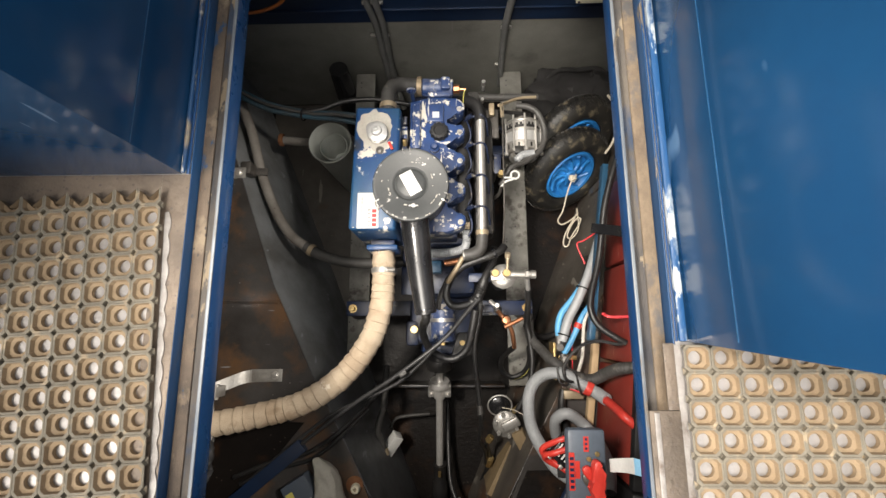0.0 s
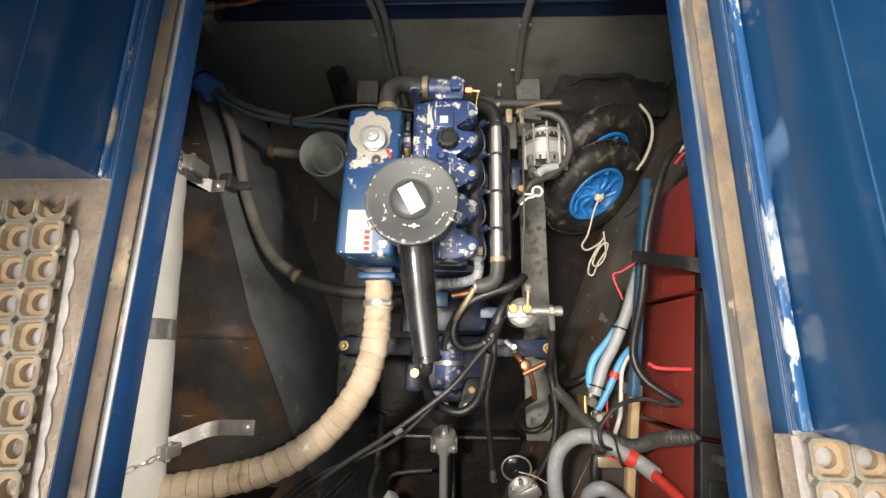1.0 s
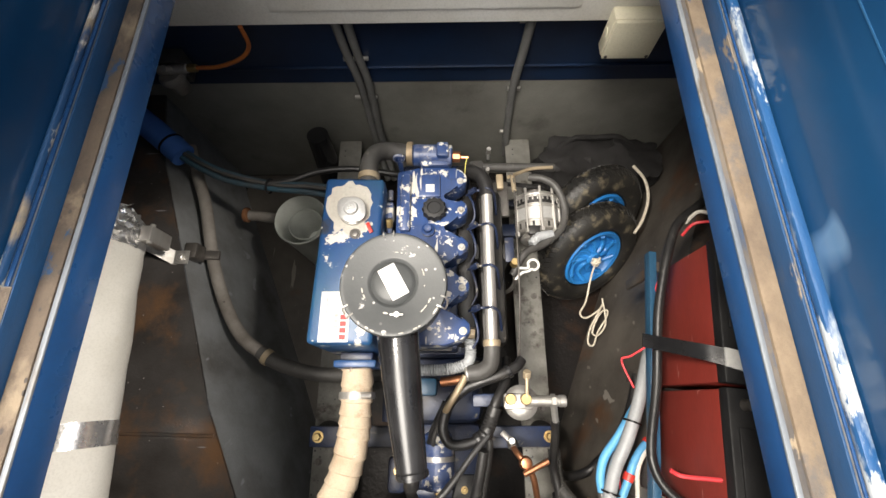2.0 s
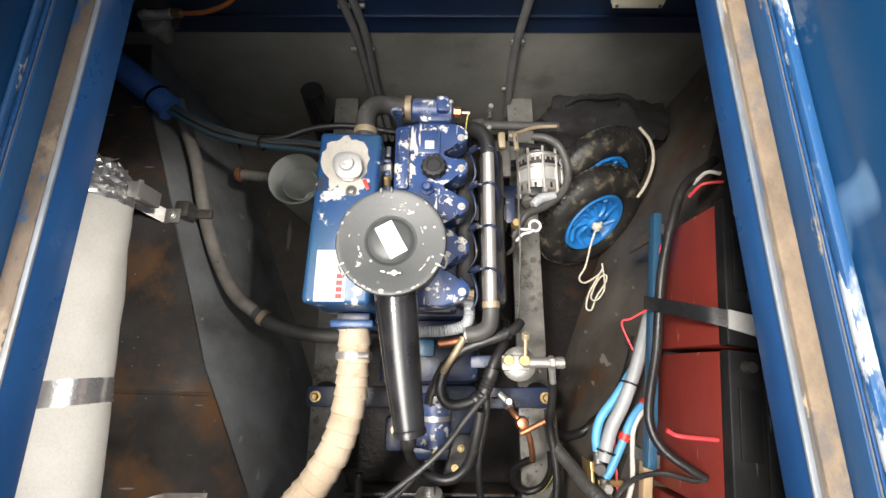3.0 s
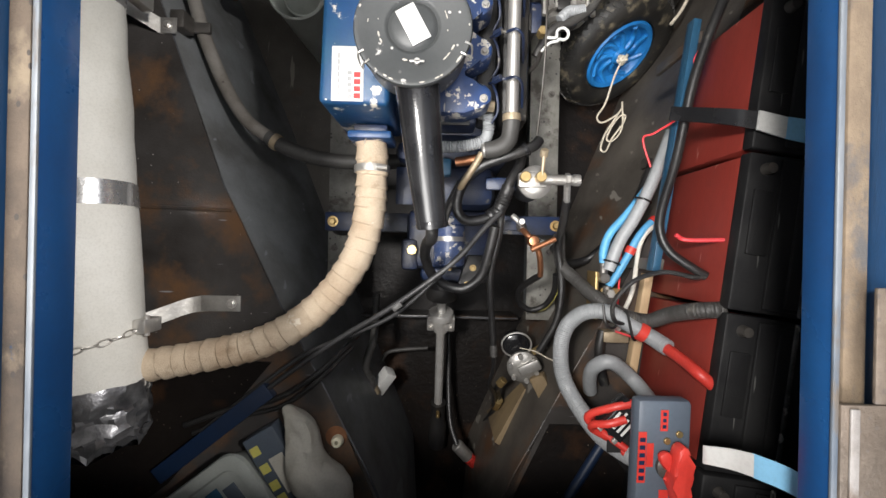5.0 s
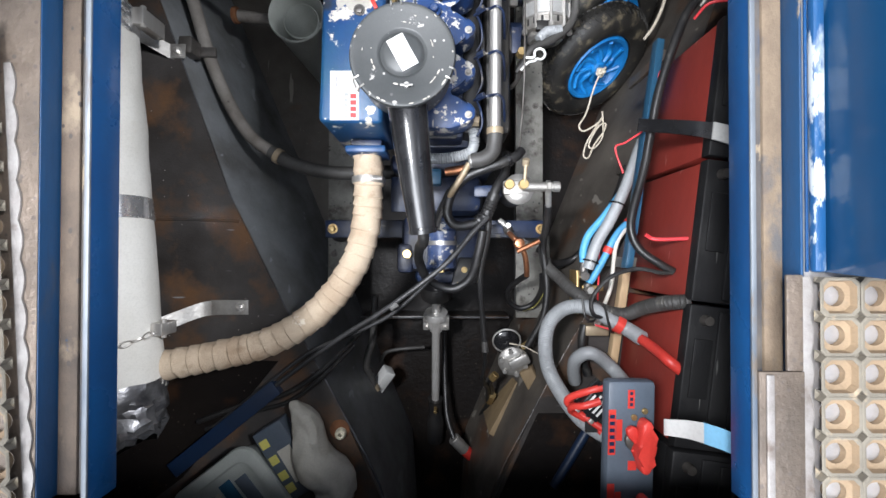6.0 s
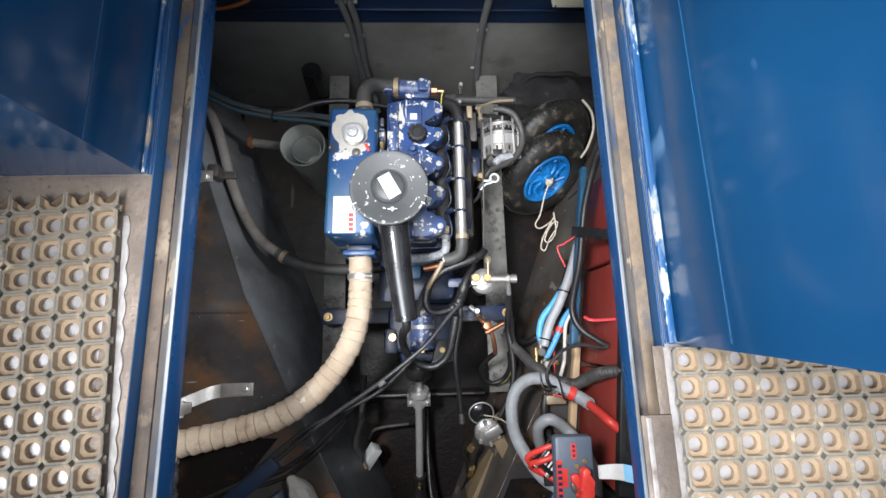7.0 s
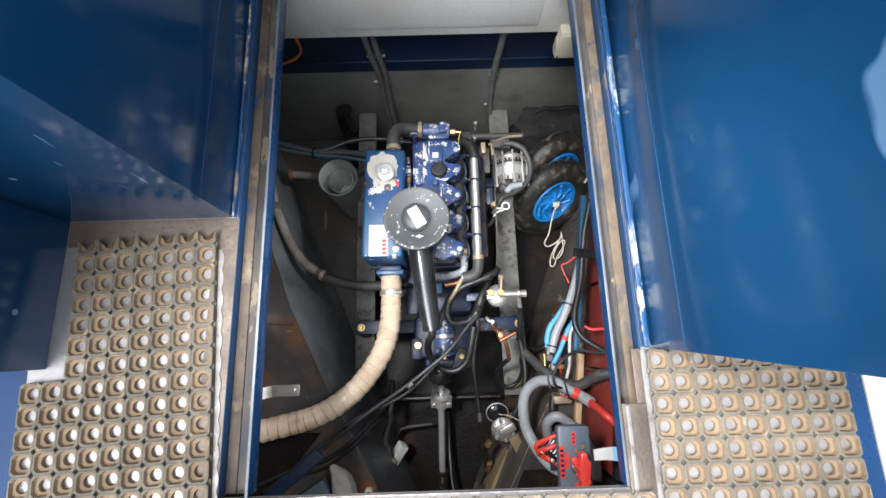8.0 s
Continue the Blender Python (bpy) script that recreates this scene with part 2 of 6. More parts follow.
def rod(p, q, r, seg=14, bevel=0.0, r2=None):
    L = (Vector(q) - Vector(p)).length
    r2 = r if r2 is None else r2
    b = min(bevel or r * 0.12, L * 0.3)
    return lathe([(0, 0), (r - b, 0), (r, b), (r2, L - b), (r2 - b, L), (0, L)], along(p, q), seg)


def spline(pts, steps=8):
    """A smooth line through the points."""
    P = [Vector(p) for p in pts]
    P = [P[0] * 2 - P[1]] + P + [P[-1] * 2 - P[-2]]
    out = []
    for i in range(1, len(P) - 2):
        a, b, c, d = P[i - 1:i + 3]
        for s in range(steps):
            t = s / steps
            out.append(0.5 * (2 * b + (c - a) * t + (2 * a - 5 * b + 4 * c - d) * t * t + (3 * b - a - 3 * c + d) * t ** 3))
    out.append(P[-2].copy())
    return out


def tube(pts, r, seg=10, steps=8, ribs=0.0, rib_pitch=0.006, smooth_line=True, taper=None):
    """A hose, cable or pipe along a line of points; ribs: the height of its corrugation; taper: radius at the far end."""
    line = spline(pts, steps) if smooth_line and len(pts) > 2 else [Vector(p) for p in pts]
    if ribs:
        fine, total = [], 0.0
        for a, b in zip(line, line[1:]):
            k = max(1, int((b - a).length / (rib_pitch / 3)))
            fine += [a.lerp(b, i / k) for i in range(k)]
        line = fine + [line[-1]]
    bm = bmesh.new()
    rings, run, prev = [], 0.0, None
    length = sum((b - a).length for a, b in zip(line, line[1:]))
    n = None
    for i, p in enumerate(line):
        t = (line[min(i + 1, len(line) - 1)] - line[max(i - 1, 0)]).normalized()
        if n is None:
            n = t.orthogonal().normalized()
        n = (n - t * n.dot(t)).normalized()
        bvec = t.cross(n)
        if i:
            run += (p - line[i - 1]).length
        rr = r if taper is None else r + (taper - r) * run / max(length, 1e-6)
        if ribs:
            rr += ribs * math.cos(2 * math.pi * run / rib_pitch)
        rings.append([bm.verts.new(p + rr * (math.cos(2 * math.pi * k / seg) * n + math.sin(2 * math.pi * k / seg) * bvec)) for k in range(seg)])
    for a, b in zip(rings, rings[1:]):
        for k in range(seg):
            j = (k + 1) % seg
            bm.faces.new((a[k], a[j], b[j], b[k]))
    bm.faces.new(rings[0])
    bm.faces.new(rings[-1])
    return bm


def structure(name, bm, material, label, category="", smooth=30):
    return tagged(finish(name, bm, material, smooth=smooth), label, category or name.split("_")[0], "", "structure")


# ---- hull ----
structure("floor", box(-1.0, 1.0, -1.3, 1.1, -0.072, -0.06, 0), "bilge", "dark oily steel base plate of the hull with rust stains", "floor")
TOP = [(0.845, 1.05), (0.80, 0.82), (0.665, 0.46), (0.545, 0.13), (0.40, -0.16), (0.255, -0.42), (0.12, -0.72), (0.07, -1.25)]
LOW = [(0.835, 1.05), (0.765, 0.88), (0.645, 0.60), (0.52, 0.31), (0.395, -0.0), (0.25, -0.33), (0.10, -0.68), (0.06, -1.25)]


def swim(side):
    """The hull plate that narrows towards the stern, from the base plate up to the counter plate."""
    bm = bmesh.new()
    rows = []
    for (xt, yt), (xl, yl) in zip(TOP, LOW):
        rows.append([bm.verts.new((side * xl, yl, -0.06)), bm.verts.new((side * xt, yt, 0.44)),
                     bm.verts.new((side * (xt + 0.008), yt, 0.44)), bm.verts.new((side * (xl + 0.008), yl, -0.06))])
    for a, b in zip(rows, rows[1:]):
        for i in range(4):
            j = (i + 1) % 4
            bm.faces.new((a[i], a[j], b[j], b[i]))
    bm.faces.new(rows[0])
    bm.faces.new(rows[-1])
    return bm


for side, tag in ((-1, "port"), (1, "starboard")):
    structure("wall_swim_" + tag, swim(side), "grey_steel" if side < 0 else "brown_steel", "grey painted steel swim plate narrowing towards the stern, oily", "wall")
    pts = [(side * x, y) for x, y in TOP] + [(side * 1.0, -1.25), (side * 1.0, 1.05)]
    structure("floor_counter_" + tag, prism(pts, 0.4405, 0.4485), "rust_plate", "dark steel counter plate with rust stains and scuffs", "floor")
    structure("wall_hull_" + tag, box(side * 1.0, side * 1.008, -1.3, 1.1, -0.06, 1.08, 0), "dark_blue", "dark blue painted inside of the hull side", "wall")
structure("wall_bulkhead", box(-1.0, 1.0, 1.051, 1.06, -0.06, 1.08, 0), "grey_wall", "grimy grey painted steel bulkhead behind the engine", "wall")
structure("wall_bulkhead_upper", box(-0.999, 0.999, 1.048, 1.0505, 0.50, 1.08, 0), "dark_blue", "dark navy painted upper part of the bulkhead", "wall")
structure("trim_bulkhead_weld", box(-0.99, 0.99, 1.040, 1.048, 0.560, 0.566, 0.002), "dark_blue", "thin navy painted ledge along the bulkhead", "trim")
structure("wall_stern", box(-1.0, 1.0, -1.31, -1.30, -0.06, 1.08, 0), "dark_blue", "dark painted stern plate closing the engine hole", "wall")

for side, tag in ((-1, "port"), (1, "starboard")):
    structure("trim_counter_edge_" + tag, tube([(side * (x + 0.002), y, 0.4445) for x, y in TOP], 0.0032, 8, 4), "worn_edge" if side < 0 else "rust_plate", "scuffed bare edge of the counter plate", "trim")
structure("trim_counter_weld", tube([(-0.520, 0.066, 0.449), (-0.66, 0.070, 0.449), (-0.98, 0.075, 0.449)], 0.0045, 8), "rust_plate", "weld seam across the counter plate", "trim")

# Thin near-black sheets added over the aft counter plate, in the base plate's material
structure("floor_stern_port", prism([(-0.99, -0.275), (-0.415, -0.300), (-0.66, -0.60), (-0.99, -0.85)], 0.4490, 0.4530), "bilge", "near-black sheet over the stern counter plate", "floor")
structure("floor_stern_starboard", prism([(0.262, -0.435), (0.99, -0.435), (0.99, -1.2), (0.085, -1.2), (0.130, -0.715)], 0.4490, 0.4530), "bilge", "near-black sheet over the stern counter plate", "floor")
structure("floor_bilge_port", box(-0.80, -0.325, -0.12, 1.045, -0.0598, -0.0550, 0), "brown_steel", "rust brown bilge plate beside the engine bed", "floor")
structure("trim_floor_bearer", box(-0.272, 0.246, -0.246, -0.236, -0.06, 0.075, 0.002), "rust_plate", "rusty steel floor bearer across the bilge", "trim")
structure("trim_bearer_edge", tube([(-0.27, -0.2405, 0.0765), (0.0, -0.2412, 0.0765), (0.244, -0.2405, 0.0765)], 0.0022, 6), "worn_edge", "bare scuffed top edge of the floor bearer", "trim")

# ---- deck, gutters and lockers ----
LIPS = {-1: 0.377, 1: 0.353}
for side, tag in ((-1, "port"), (1, "starboard")):
    e = LIPS[side]
    s = side
    y0, y1 = -0.30, 0.989
    structure("trim_lip_" + tag, box(s * e, s * (e + 0.005), y0, y1, 1.064 if s > 0 else 1.056, 1.098, 0.001), "lip_blue", "blue painted steel lip round the engine hatch", "trim")
    structure("trim_lip_edge_" + tag, box(s * (e - 0.001), s * (e + 0.005), y0, y1, 1.0985, 1.102, 0.0012), "bare_edge", "bare scuffed top edge of the hatch lip", "trim")
    structure("trim_gutter_" + tag, box(s * (e + 0.0055), s * (e + 0.0335), y0, y1, 1.062, 1.070, 0), "gutter_grime", "grimy worn drain gutter beside the hatch", "trim")
    structure("trim_gutter_ledge_" + tag, box(s * (e + 0.0338), s * (e + 0.0565), y0, y1, 1.062, 1.0735, 0.002), "gutter_brown" if s < 0 else "gutter_tan", "sandy rusted ledge along the gutter", "trim")
    structure("trim_gutter_side_" + tag, box(s * (e + 0.057), s * (e + 0.060), y0, y1, 1.062, 1.0975, 0.0008), "gutter_blue", "worn blue painted outer edge of the gutter", "trim")
# deck plates under the mats
structure("floor_deck_port", box(-1.0, -0.4375, -1.3, 1.047, 1.082, 1.098, 0), "tread", "bare shiny metal deck plate", "floor")
structure("floor_deck_starboard", box(0.4133, 1.0, -1.3, 1.047, 1.082, 1.098, 0), "tread", "bare shiny metal deck plate", "floor")
structure("trim_deck_margin_starboard", box(0.8055, 0.850, -1.3, -0.041, 1.0984, 1.1004, 0), "lip_blue", "blue painted margin of the deck", "trim")
structure("trim_deck_margin_port", prism([(-0.999, -1.3), (-0.768, -1.3), (-0.842, -0.0505), (-0.999, -0.0505)], 1.0980, 1.0986), "lip_blue", "blue painted margin of the deck", "trim")
structure("trim_gunwale_starboard", box(0.8505, 0.999, -1.3, -0.041, 1.0984, 1.106, 0.002), "white_panel", "white painted gunwale board", "trim")
structure("floor_deck_aft", box(-0.434, 0.410, -1.3, -0.302, 1.082, 1.098, 0), "tread", "bare shiny metal deck plate at the stern", "floor")
locker = box(0.430, 1.0, -0.040, 1.047, 1.099, 1.67, 0.0015)
for v in locker.verts:
    if v.co.y < 0.5:
        v.co.y -= 0.062 * (v.co.z - 1.099)
structure("wall_locker_starboard", locker, "gloss_blue", "glossy blue painted side locker with scratches", "wall")
structure("trim_locker_starboard", box(0.4165, 0.4295, -0.040, 1.047, 1.099, 1.109, 0.003), "worn_white", "scuffed white edge along the foot of the locker", "trim")
structure("trim_deck_edge_starboard", box(0.4134, 0.4163, -0.040, 0.989, 1.0984, 1.1008, 0.0005), "lip_blue", "blue painted deck edge beside the locker", "trim")
structure("trim_deck_edge_port", box(-0.4423, -0.4372, 0.263, 0.989, 1.0984, 1.1008, 0.0005), "lip_blue", "blue painted deck edge beside the locker", "trim")
structure("wall_locker_port", box(-1.0, -0.450, 0.263, 1.047, 1.099, 2.05, 0.0015), "gloss_blue", "glossy dark blue painted side locker with scratches", "wall")
structure("trim_locker_port", box(-0.4495, -0.4425, 0.263, 1.047, 1.099, 1.108, 0.003), "worn_tan_edge", "scuffed white edge along the foot of the locker", "trim")
structure("wall_side_port", box(-1.0, -0.805, -0.050, 0.2625, 1.099, 2.05, 0.0015), "gloss_blue", "glossy dark blue painted cabin side", "wall")
structure("wall_front_panel", box(-0.4335, 0.4105, 1.000, 1.040, 1.081, 1.67, 0.003), "white_panel", "white painted cabin bulkhead panel above the engine hole", "wall")
structure("trim_front_beam", box(-0.99, 0.99, 0.996, 1.046, 0.757, 1.080, 0.004), "white_panel", "white painted beam across the front of the engine hole", "trim")
structure("trim_front_panel", box(-0.37, 0.345, 0.990, 0.9955, 0.80, 1.075, 0.003), "white_panel", "white painted board on the front beam", "trim")


structure("trim_seam_starboard", box(0.4292, 0.4299, -0.038, 0.99, 1.2335, 1.2352, 0), "seam", "pale seam line along the locker side", "trim")
structure("trim_seam_port", box(-0.4499, -0.4492, 0.265, 0.99, 1.2300, 1.2315, 0), "seam", "pale seam line along the locker side", "trim")


def ring_mat(x0, x1, y0, y1, z, px=0.042, py=0.047, h=0.015, skip=None, torn=None):
    """A rubber mat: eight-sided wells with a round hole in each floor, dimples where four wells meet."""
    bm = bmesh.new()
    nx, ny = round((x1 - x0) / px), round((y1 - y0) / py)
    px, py = (x1 - x0) / nx, (y1 - y0) / ny

    def octagon(a, b):
        c = [(a, -b), (a, b), (b, a), (-b, a), (-a, b), (-a, -b), (-b, -a), (b, -a)]
        return [q for k in range(8) for q in (c[k], ((c[k][0] + c[(k + 1) % 8][0]) / 2, (c[k][1] + c[(k + 1) % 8][1]) / 2))]

    circle = [(0.265 * math.cos(2 * math.pi * (k - 1) / 16), 0.265 * math.sin(2 * math.pi * (k - 1) / 16)) for k in range(16)]
    outline = ((octagon(0.5, 0.36), 0.93), (octagon(0.47, 0.325), 1.0), (octagon(0.415, 0.265), 0.97), (octagon(0.375, 0.225), 0.52), (circle, 0.46), (circle, 0.0))
    rnd = random.Random(5)
    for i in range(nx):
        for j in range(ny):
            cx, cy = x0 + px * (i + 0.5), y0 + py * (j + 0.5)
            if skip and skip(cx, cy):
                continue
            cut = torn and j == ny - 1
            reach = rnd.uniform(-0.1, 0.15)
            dz = rnd.uniform(0, 0.0008)

            def at(u, v, f):
                if cut:
                    v = min(v, reach - 0.25 + abs(u) * 0.9)
                return bm.verts.new((cx + px * u, cy + py * v, z + h * f + dz * (f > 0.5)))

            rows = [[at(u, v, f) for u, v in ring] for ring, f in outline]
            for r, (a, b) in enumerate(zip(rows, rows[1:])):
                for k in range(16):
                    m = (k + 1) % 16
                    bm.faces.new((a[k], a[m], b[m], b[k])).material_index = 1 if r < 2 else 0
            for sx in (-1, 1):
                for sy in (-1, 1):
                    if cut and sy > 0:
                        continue
                    top = [(0.5 * sx, 0.36 * sy), (0.36 * sx, 0.5 * sy)]
                    low = [at(u, v, 0.42) for u, v in top]
                    high = [at(u, v, 0.93) for u, v in top]
                    bm.faces.new((low[0], low[1], high[1], high[0])).material_index = 1
                    bm.faces.new((low[0], low[1], at(0.5 * sx, 0.5 * sy, 0.42))).material_index = 1
    bmesh.ops.remove_doubles(bm, verts=bm.verts, dist=0.00002)
    bmesh.ops.recalc_face_normals(bm, faces=bm.faces)
    return bm


def lay_mat(bm, label):
    ob = finish("rubber_mat", bm, "rubber_tan", smooth=25)
    ob.data.materials.append(M["rubber_rib"])
    tagged(ob, label, "mat", "ring mats")


lay_mat(ring_mat(0.4175, 0.8085, -0.98, -0.045, 1.0985, px=0.0434, py=0.0434), "dusty tan rubber ring mat lying on the metal deck")
port_mat = ring_mat(-0.857, -0.477, -0.611, 0.245, 1.0988, px=0.0422, py=0.0428, skip=lambda x, y: x < -0.772 and y > -0.055, torn=True)
bmesh.ops.rotate(port_mat, verts=port_mat.verts, cent=(-0.477, 0.245, 1.1), matrix=Matrix.Rotation(radians(3.4), 3, "Z"))
lay_mat(port_mat, "dusty tan rubber ring mat with ragged edge on the deck")
lay_mat(ring_mat(-0.405, 0.40, -0.98, -0.306, 1.0985, px=0.0434, py=0.0434), "dusty tan rubber ring mat across the stern deck")
structure("trim_alloy_port", box(-0.4865, -0.4350, -0.9, 0.2625, 1.0981, 1.0985, 0), "dirty_alloy", "dirty alloy strip beside the mat", "trim")
structure("trim_alloy_starboard", box(0.3585, 0.4085, -0.9, -0.149, 1.0982, 1.1035, 0.001), "dirty_alloy", "dirty alloy cover strip over the gutter", "trim")
structure("trim_alloy_inner_starboard", box(0.3905, 0.4085, -0.1485, -0.043, 1.0982, 1.1020, 0.001), "dirty_alloy", "dirty alloy strip beside the mat", "trim")
structure("trim_alloy_bead", box(0.3650, 0.3735, -0.9, -0.152, 1.1037, 1.1062, 0.001), "flange_alloy", "pale worn fold along the alloy cover strip", "trim")


def scalloped(x0, x1, y0, y1, z, pitch=0.0434, deep=0.0045):
    """A thin metal flange whose outer edge swells at each row of the mat."""
    n = int((y1 - y0) / pitch * 8)
    ys = [y0 + (y1 - y0) * k / n for k in range(n + 1)]
    return prism([(x0, y) for y in reversed(ys)] + [(x1 + deep * abs(math.sin(math.pi * (y1 - y) / pitch)) * (1 if x1 > x0 else -1), y) for y in ys], z, z + 0.0022)


structure("trim_mat_flange_starboard", scalloped(0.4088, 0.4165, -0.9, -0.045, 1.0984), "flange_alloy", "bright scalloped metal flange under the mat edge", "trim")
flange = scalloped(-0.4765, -0.4690, -0.60, 0.19, 1.0987)
bmesh.ops.rotate(flange, verts=flange.verts, cent=(-0.477, 0.245, 1.1), matrix=Matrix.Rotation(radians(3.4), 3, "Z"))
structure("trim_mat_flange_port", flange, "flange_alloy", "bright scalloped metal flange under the mat edge", "trim")

structure("trim_deck_end_port", box(-0.804, -0.4870, 0.205, 0.2625, 1.0981, 1.0984, 0), "dirty_alloy", "grimy end of the deck plate beside the locker", "trim")
# ---- materials of the things ----
CHIP = (0.55, 0.52, 0.46)
M["white_cloth"] = mat("white_heat_wrap", (0.68, 0.67, 0.635), 0.85, 0, (0.56, 0.545, 0.50), 4.0, wear=(0.35, 0.30, 0.22), wear_at=0.72, wear_scale=12, bump=0.3, stain=((0.48, 0.45, 0.38), 0.60, 7.0, 0.18), grain=240)
M["wrap"] = mat("cream_exhaust_wrap", (0.54, 0.44, 0.325), 0.9, 0, (0.38, 0.28, 0.19), 9.0, stain=((0.27, 0.19, 0.12), 0.58, 12.0, 0.14), wear=(0.66, 0.59, 0.48), wear_at=0.64, wear_scale=16, bump=0.8, grain=300)
M["foil"] = mat("crumpled_foil", (0.82, 0.82, 0.82), 0.24, 0.85, (0.65, 0.65, 0.65), 20.0, bump=0.4, grain=70)
# darker version of the foil, used on the aft end of the drum
M["foil_dark"] = mat("dark_crumpled_foil", (0.34, 0.34, 0.35), 0.28, 0.8, (0.10, 0.10, 0.11), 22.0, bump=0.6, grain=60)
M["engine_blue"] = mat("chipped_engine_blue", (0.018, 0.052, 0.170), 0.32, 0, (0.012, 0.032, 0.100), 12.0, stain=((0.02, 0.02, 0.03), 0.62, 18.0, 0.10), specks=(CHIP, 48.0, 0.13), scratch=(CHIP, 0.665, 8.0, (6, 1, 2)), wear=CHIP, wear_at=0.568, wear_scale=34, bump=0.25, grain=120, edge=(CHIP, 0.57, 0.68))
M["tank_blue"] = mat("chipped_tank_blue", (0.013, 0.050, 0.165), 0.34, 0, (0.012, 0.068, 0.125), 5.0, stain=((0.03, 0.035, 0.05), 0.62, 12.0, 0.10), specks=(CHIP, 40.0, 0.10), wear=(0.60, 0.56, 0.49), wear_at=0.590, wear_scale=13, bump=0.25, grain=120)
M["dirty_blue"] = mat("oily_blue_casting", (0.010, 0.024, 0.070), 0.38, 0, (0.012, 0.012, 0.018), 9.0, wear=(0.11, 0.10, 0.085), wear_at=0.62, wear_scale=30, bump=0.4, grain=90)
M["black_iron"] = mat("oily_black_casting", (0.010, 0.010, 0.011), 0.42, 0, (0.018, 0.016, 0.014), 14.0, wear=(0.10, 0.09, 0.08), wear_at=0.68, wear_scale=40, bump=0.4, grain=110)
M["filter_black"] = mat("scuffed_satin_black", (0.036, 0.039, 0.040), 0.42, 0, (0.062, 0.065, 0.065), 7.0, specks=((0.40, 0.39, 0.37), 60.0, 0.16), wear=(0.40, 0.39, 0.37), wear_at=0.635, wear_scale=26, bump=0.12, grain=150)
M["gloss_black"] = mat("gloss_black_plastic", (0.007, 0.007, 0.008), 0.16, 0, (0.022, 0.022, 0.023), 9.0, bump=0.05)
M["rubber"] = mat("black_rubber_hose", (0.011, 0.011, 0.012), 0.36, 0, (0.022, 0.021, 0.020), 12.0, stain=((0.075, 0.072, 0.065), 0.62, 26.0, 0.12), bump=0.25)
M["hose_grey"] = mat("dark_grey_hose", (0.060, 0.058, 0.055), 0.48, 0, (0.032, 0.030, 0.028), 12.0, stain=((0.15, 0.14, 0.12), 0.62, 22.0, 0.12), bump=0.35)
M["pipe_black"] = mat("grey_black_cable", (0.045, 0.045, 0.046), 0.35, 0, (0.030, 0.030, 0.030), 14.0, bump=0.1)
M["pipe_grey"] = mat("dusty_grey_pipe", (0.23, 0.215, 0.195), 0.55, 0, (0.12, 0.105, 0.09), 10.0, wear=(0.045, 0.035, 0.028), wear_at=0.63, wear_scale=16, bump=0.3)
M["conduit"] = mat("grey_plastic_conduit", (0.30, 0.31, 0.32), 0.42, 0, (0.22, 0.23, 0.235), 8.0, bump=0.12)
M["wall_conduit"] = mat("dull_grey_conduit", (0.17, 0.17, 0.165), 0.45, 0, (0.11, 0.11, 0.105), 8.0, bump=0.12)
M["cap_white"] = mat("bright_pressed_tin", (0.62, 0.62, 0.61), 0.3, 0.6, (0.62, 0.61, 0.59), 14.0, bump=0.1)
M["steel"] = mat("brushed_stainless", (0.70, 0.68, 0.65), 0.36, 0.8, (0.50, 0.47, 0.43), 10.0, bump=0.08, stretch=(1, 0.1, 1))
M["shaft_steel"] = mat("dull_bright_steel", (0.66, 0.65, 0.63), 0.30, 0.55, (0.48, 0.46, 0.43), 14.0, bump=0.15)
M["alloy"] = mat("grey_cast_alloy", (0.52, 0.51, 0.49), 0.38, 0.75, (0.34, 0.32, 0.29), 16.0, bump=0.35, grain=140)
M["dark_steel"] = mat("dull_dark_steel", (0.17, 0.16, 0.15), 0.4, 0.7, (0.09, 0.08, 0.07), 14.0, bump=0.3)
M["brass"] = mat("dull_brass", (0.50, 0.38, 0.18), 0.35, 0.8, (0.36, 0.24, 0.10), 16.0, bump=0.2)
M["tan_clip"] = mat("tarnished_hose_clip", (0.40, 0.33, 0.23), 0.42, 0.4, (0.28, 0.21, 0.13), 16.0, bump=0.2)
M["copper"] = mat("worn_copper", (0.55, 0.25, 0.13), 0.32, 0.85, (0.33, 0.14, 0.07), 14.0, bump=0.15)
M["sticker"] = mat("white_sticker", (0.60, 0.60, 0.58), 0.5, 0, (0.52, 0.52, 0.50), 8.0, bump=0.04)
M["print_red"] = mat("red_print", (0.62, 0.03, 0.03), 0.5, 0, (0.5, 0.03, 0.03), 9.0, bump=0.0)
M["print_grey"] = mat("grey_print", (0.32, 0.32, 0.32), 0.5, 0, (0.25, 0.25, 0.25), 9.0, bump=0.0)
M["red_case"] = mat("scuffed_red_battery_case", (0.255, 0.034, 0.024), 0.42, 0, (0.17, 0.024, 0.018), 5.0, stain=((0.10, 0.035, 0.028), 0.60, 9.0, 0.15), scratch=((0.42, 0.18, 0.15), 0.70, 6.0, (2, 2, 12)), wear=(0.40, 0.17, 0.14), wear_at=0.68, wear_scale=20, bump=0.15, stretch=(1, 0.3, 1))
M["black_case"] = mat("dusty_black_battery_lid", (0.010, 0.010, 0.011), 0.42, 0, (0.018, 0.018, 0.018), 9.0, spec=0.35, scratch=((0.10, 0.10, 0.095), 0.69, 6.0, (9, 1, 2)), wear=(0.15, 0.145, 0.135), wear_at=0.665, wear_scale=26, bump=0.2)
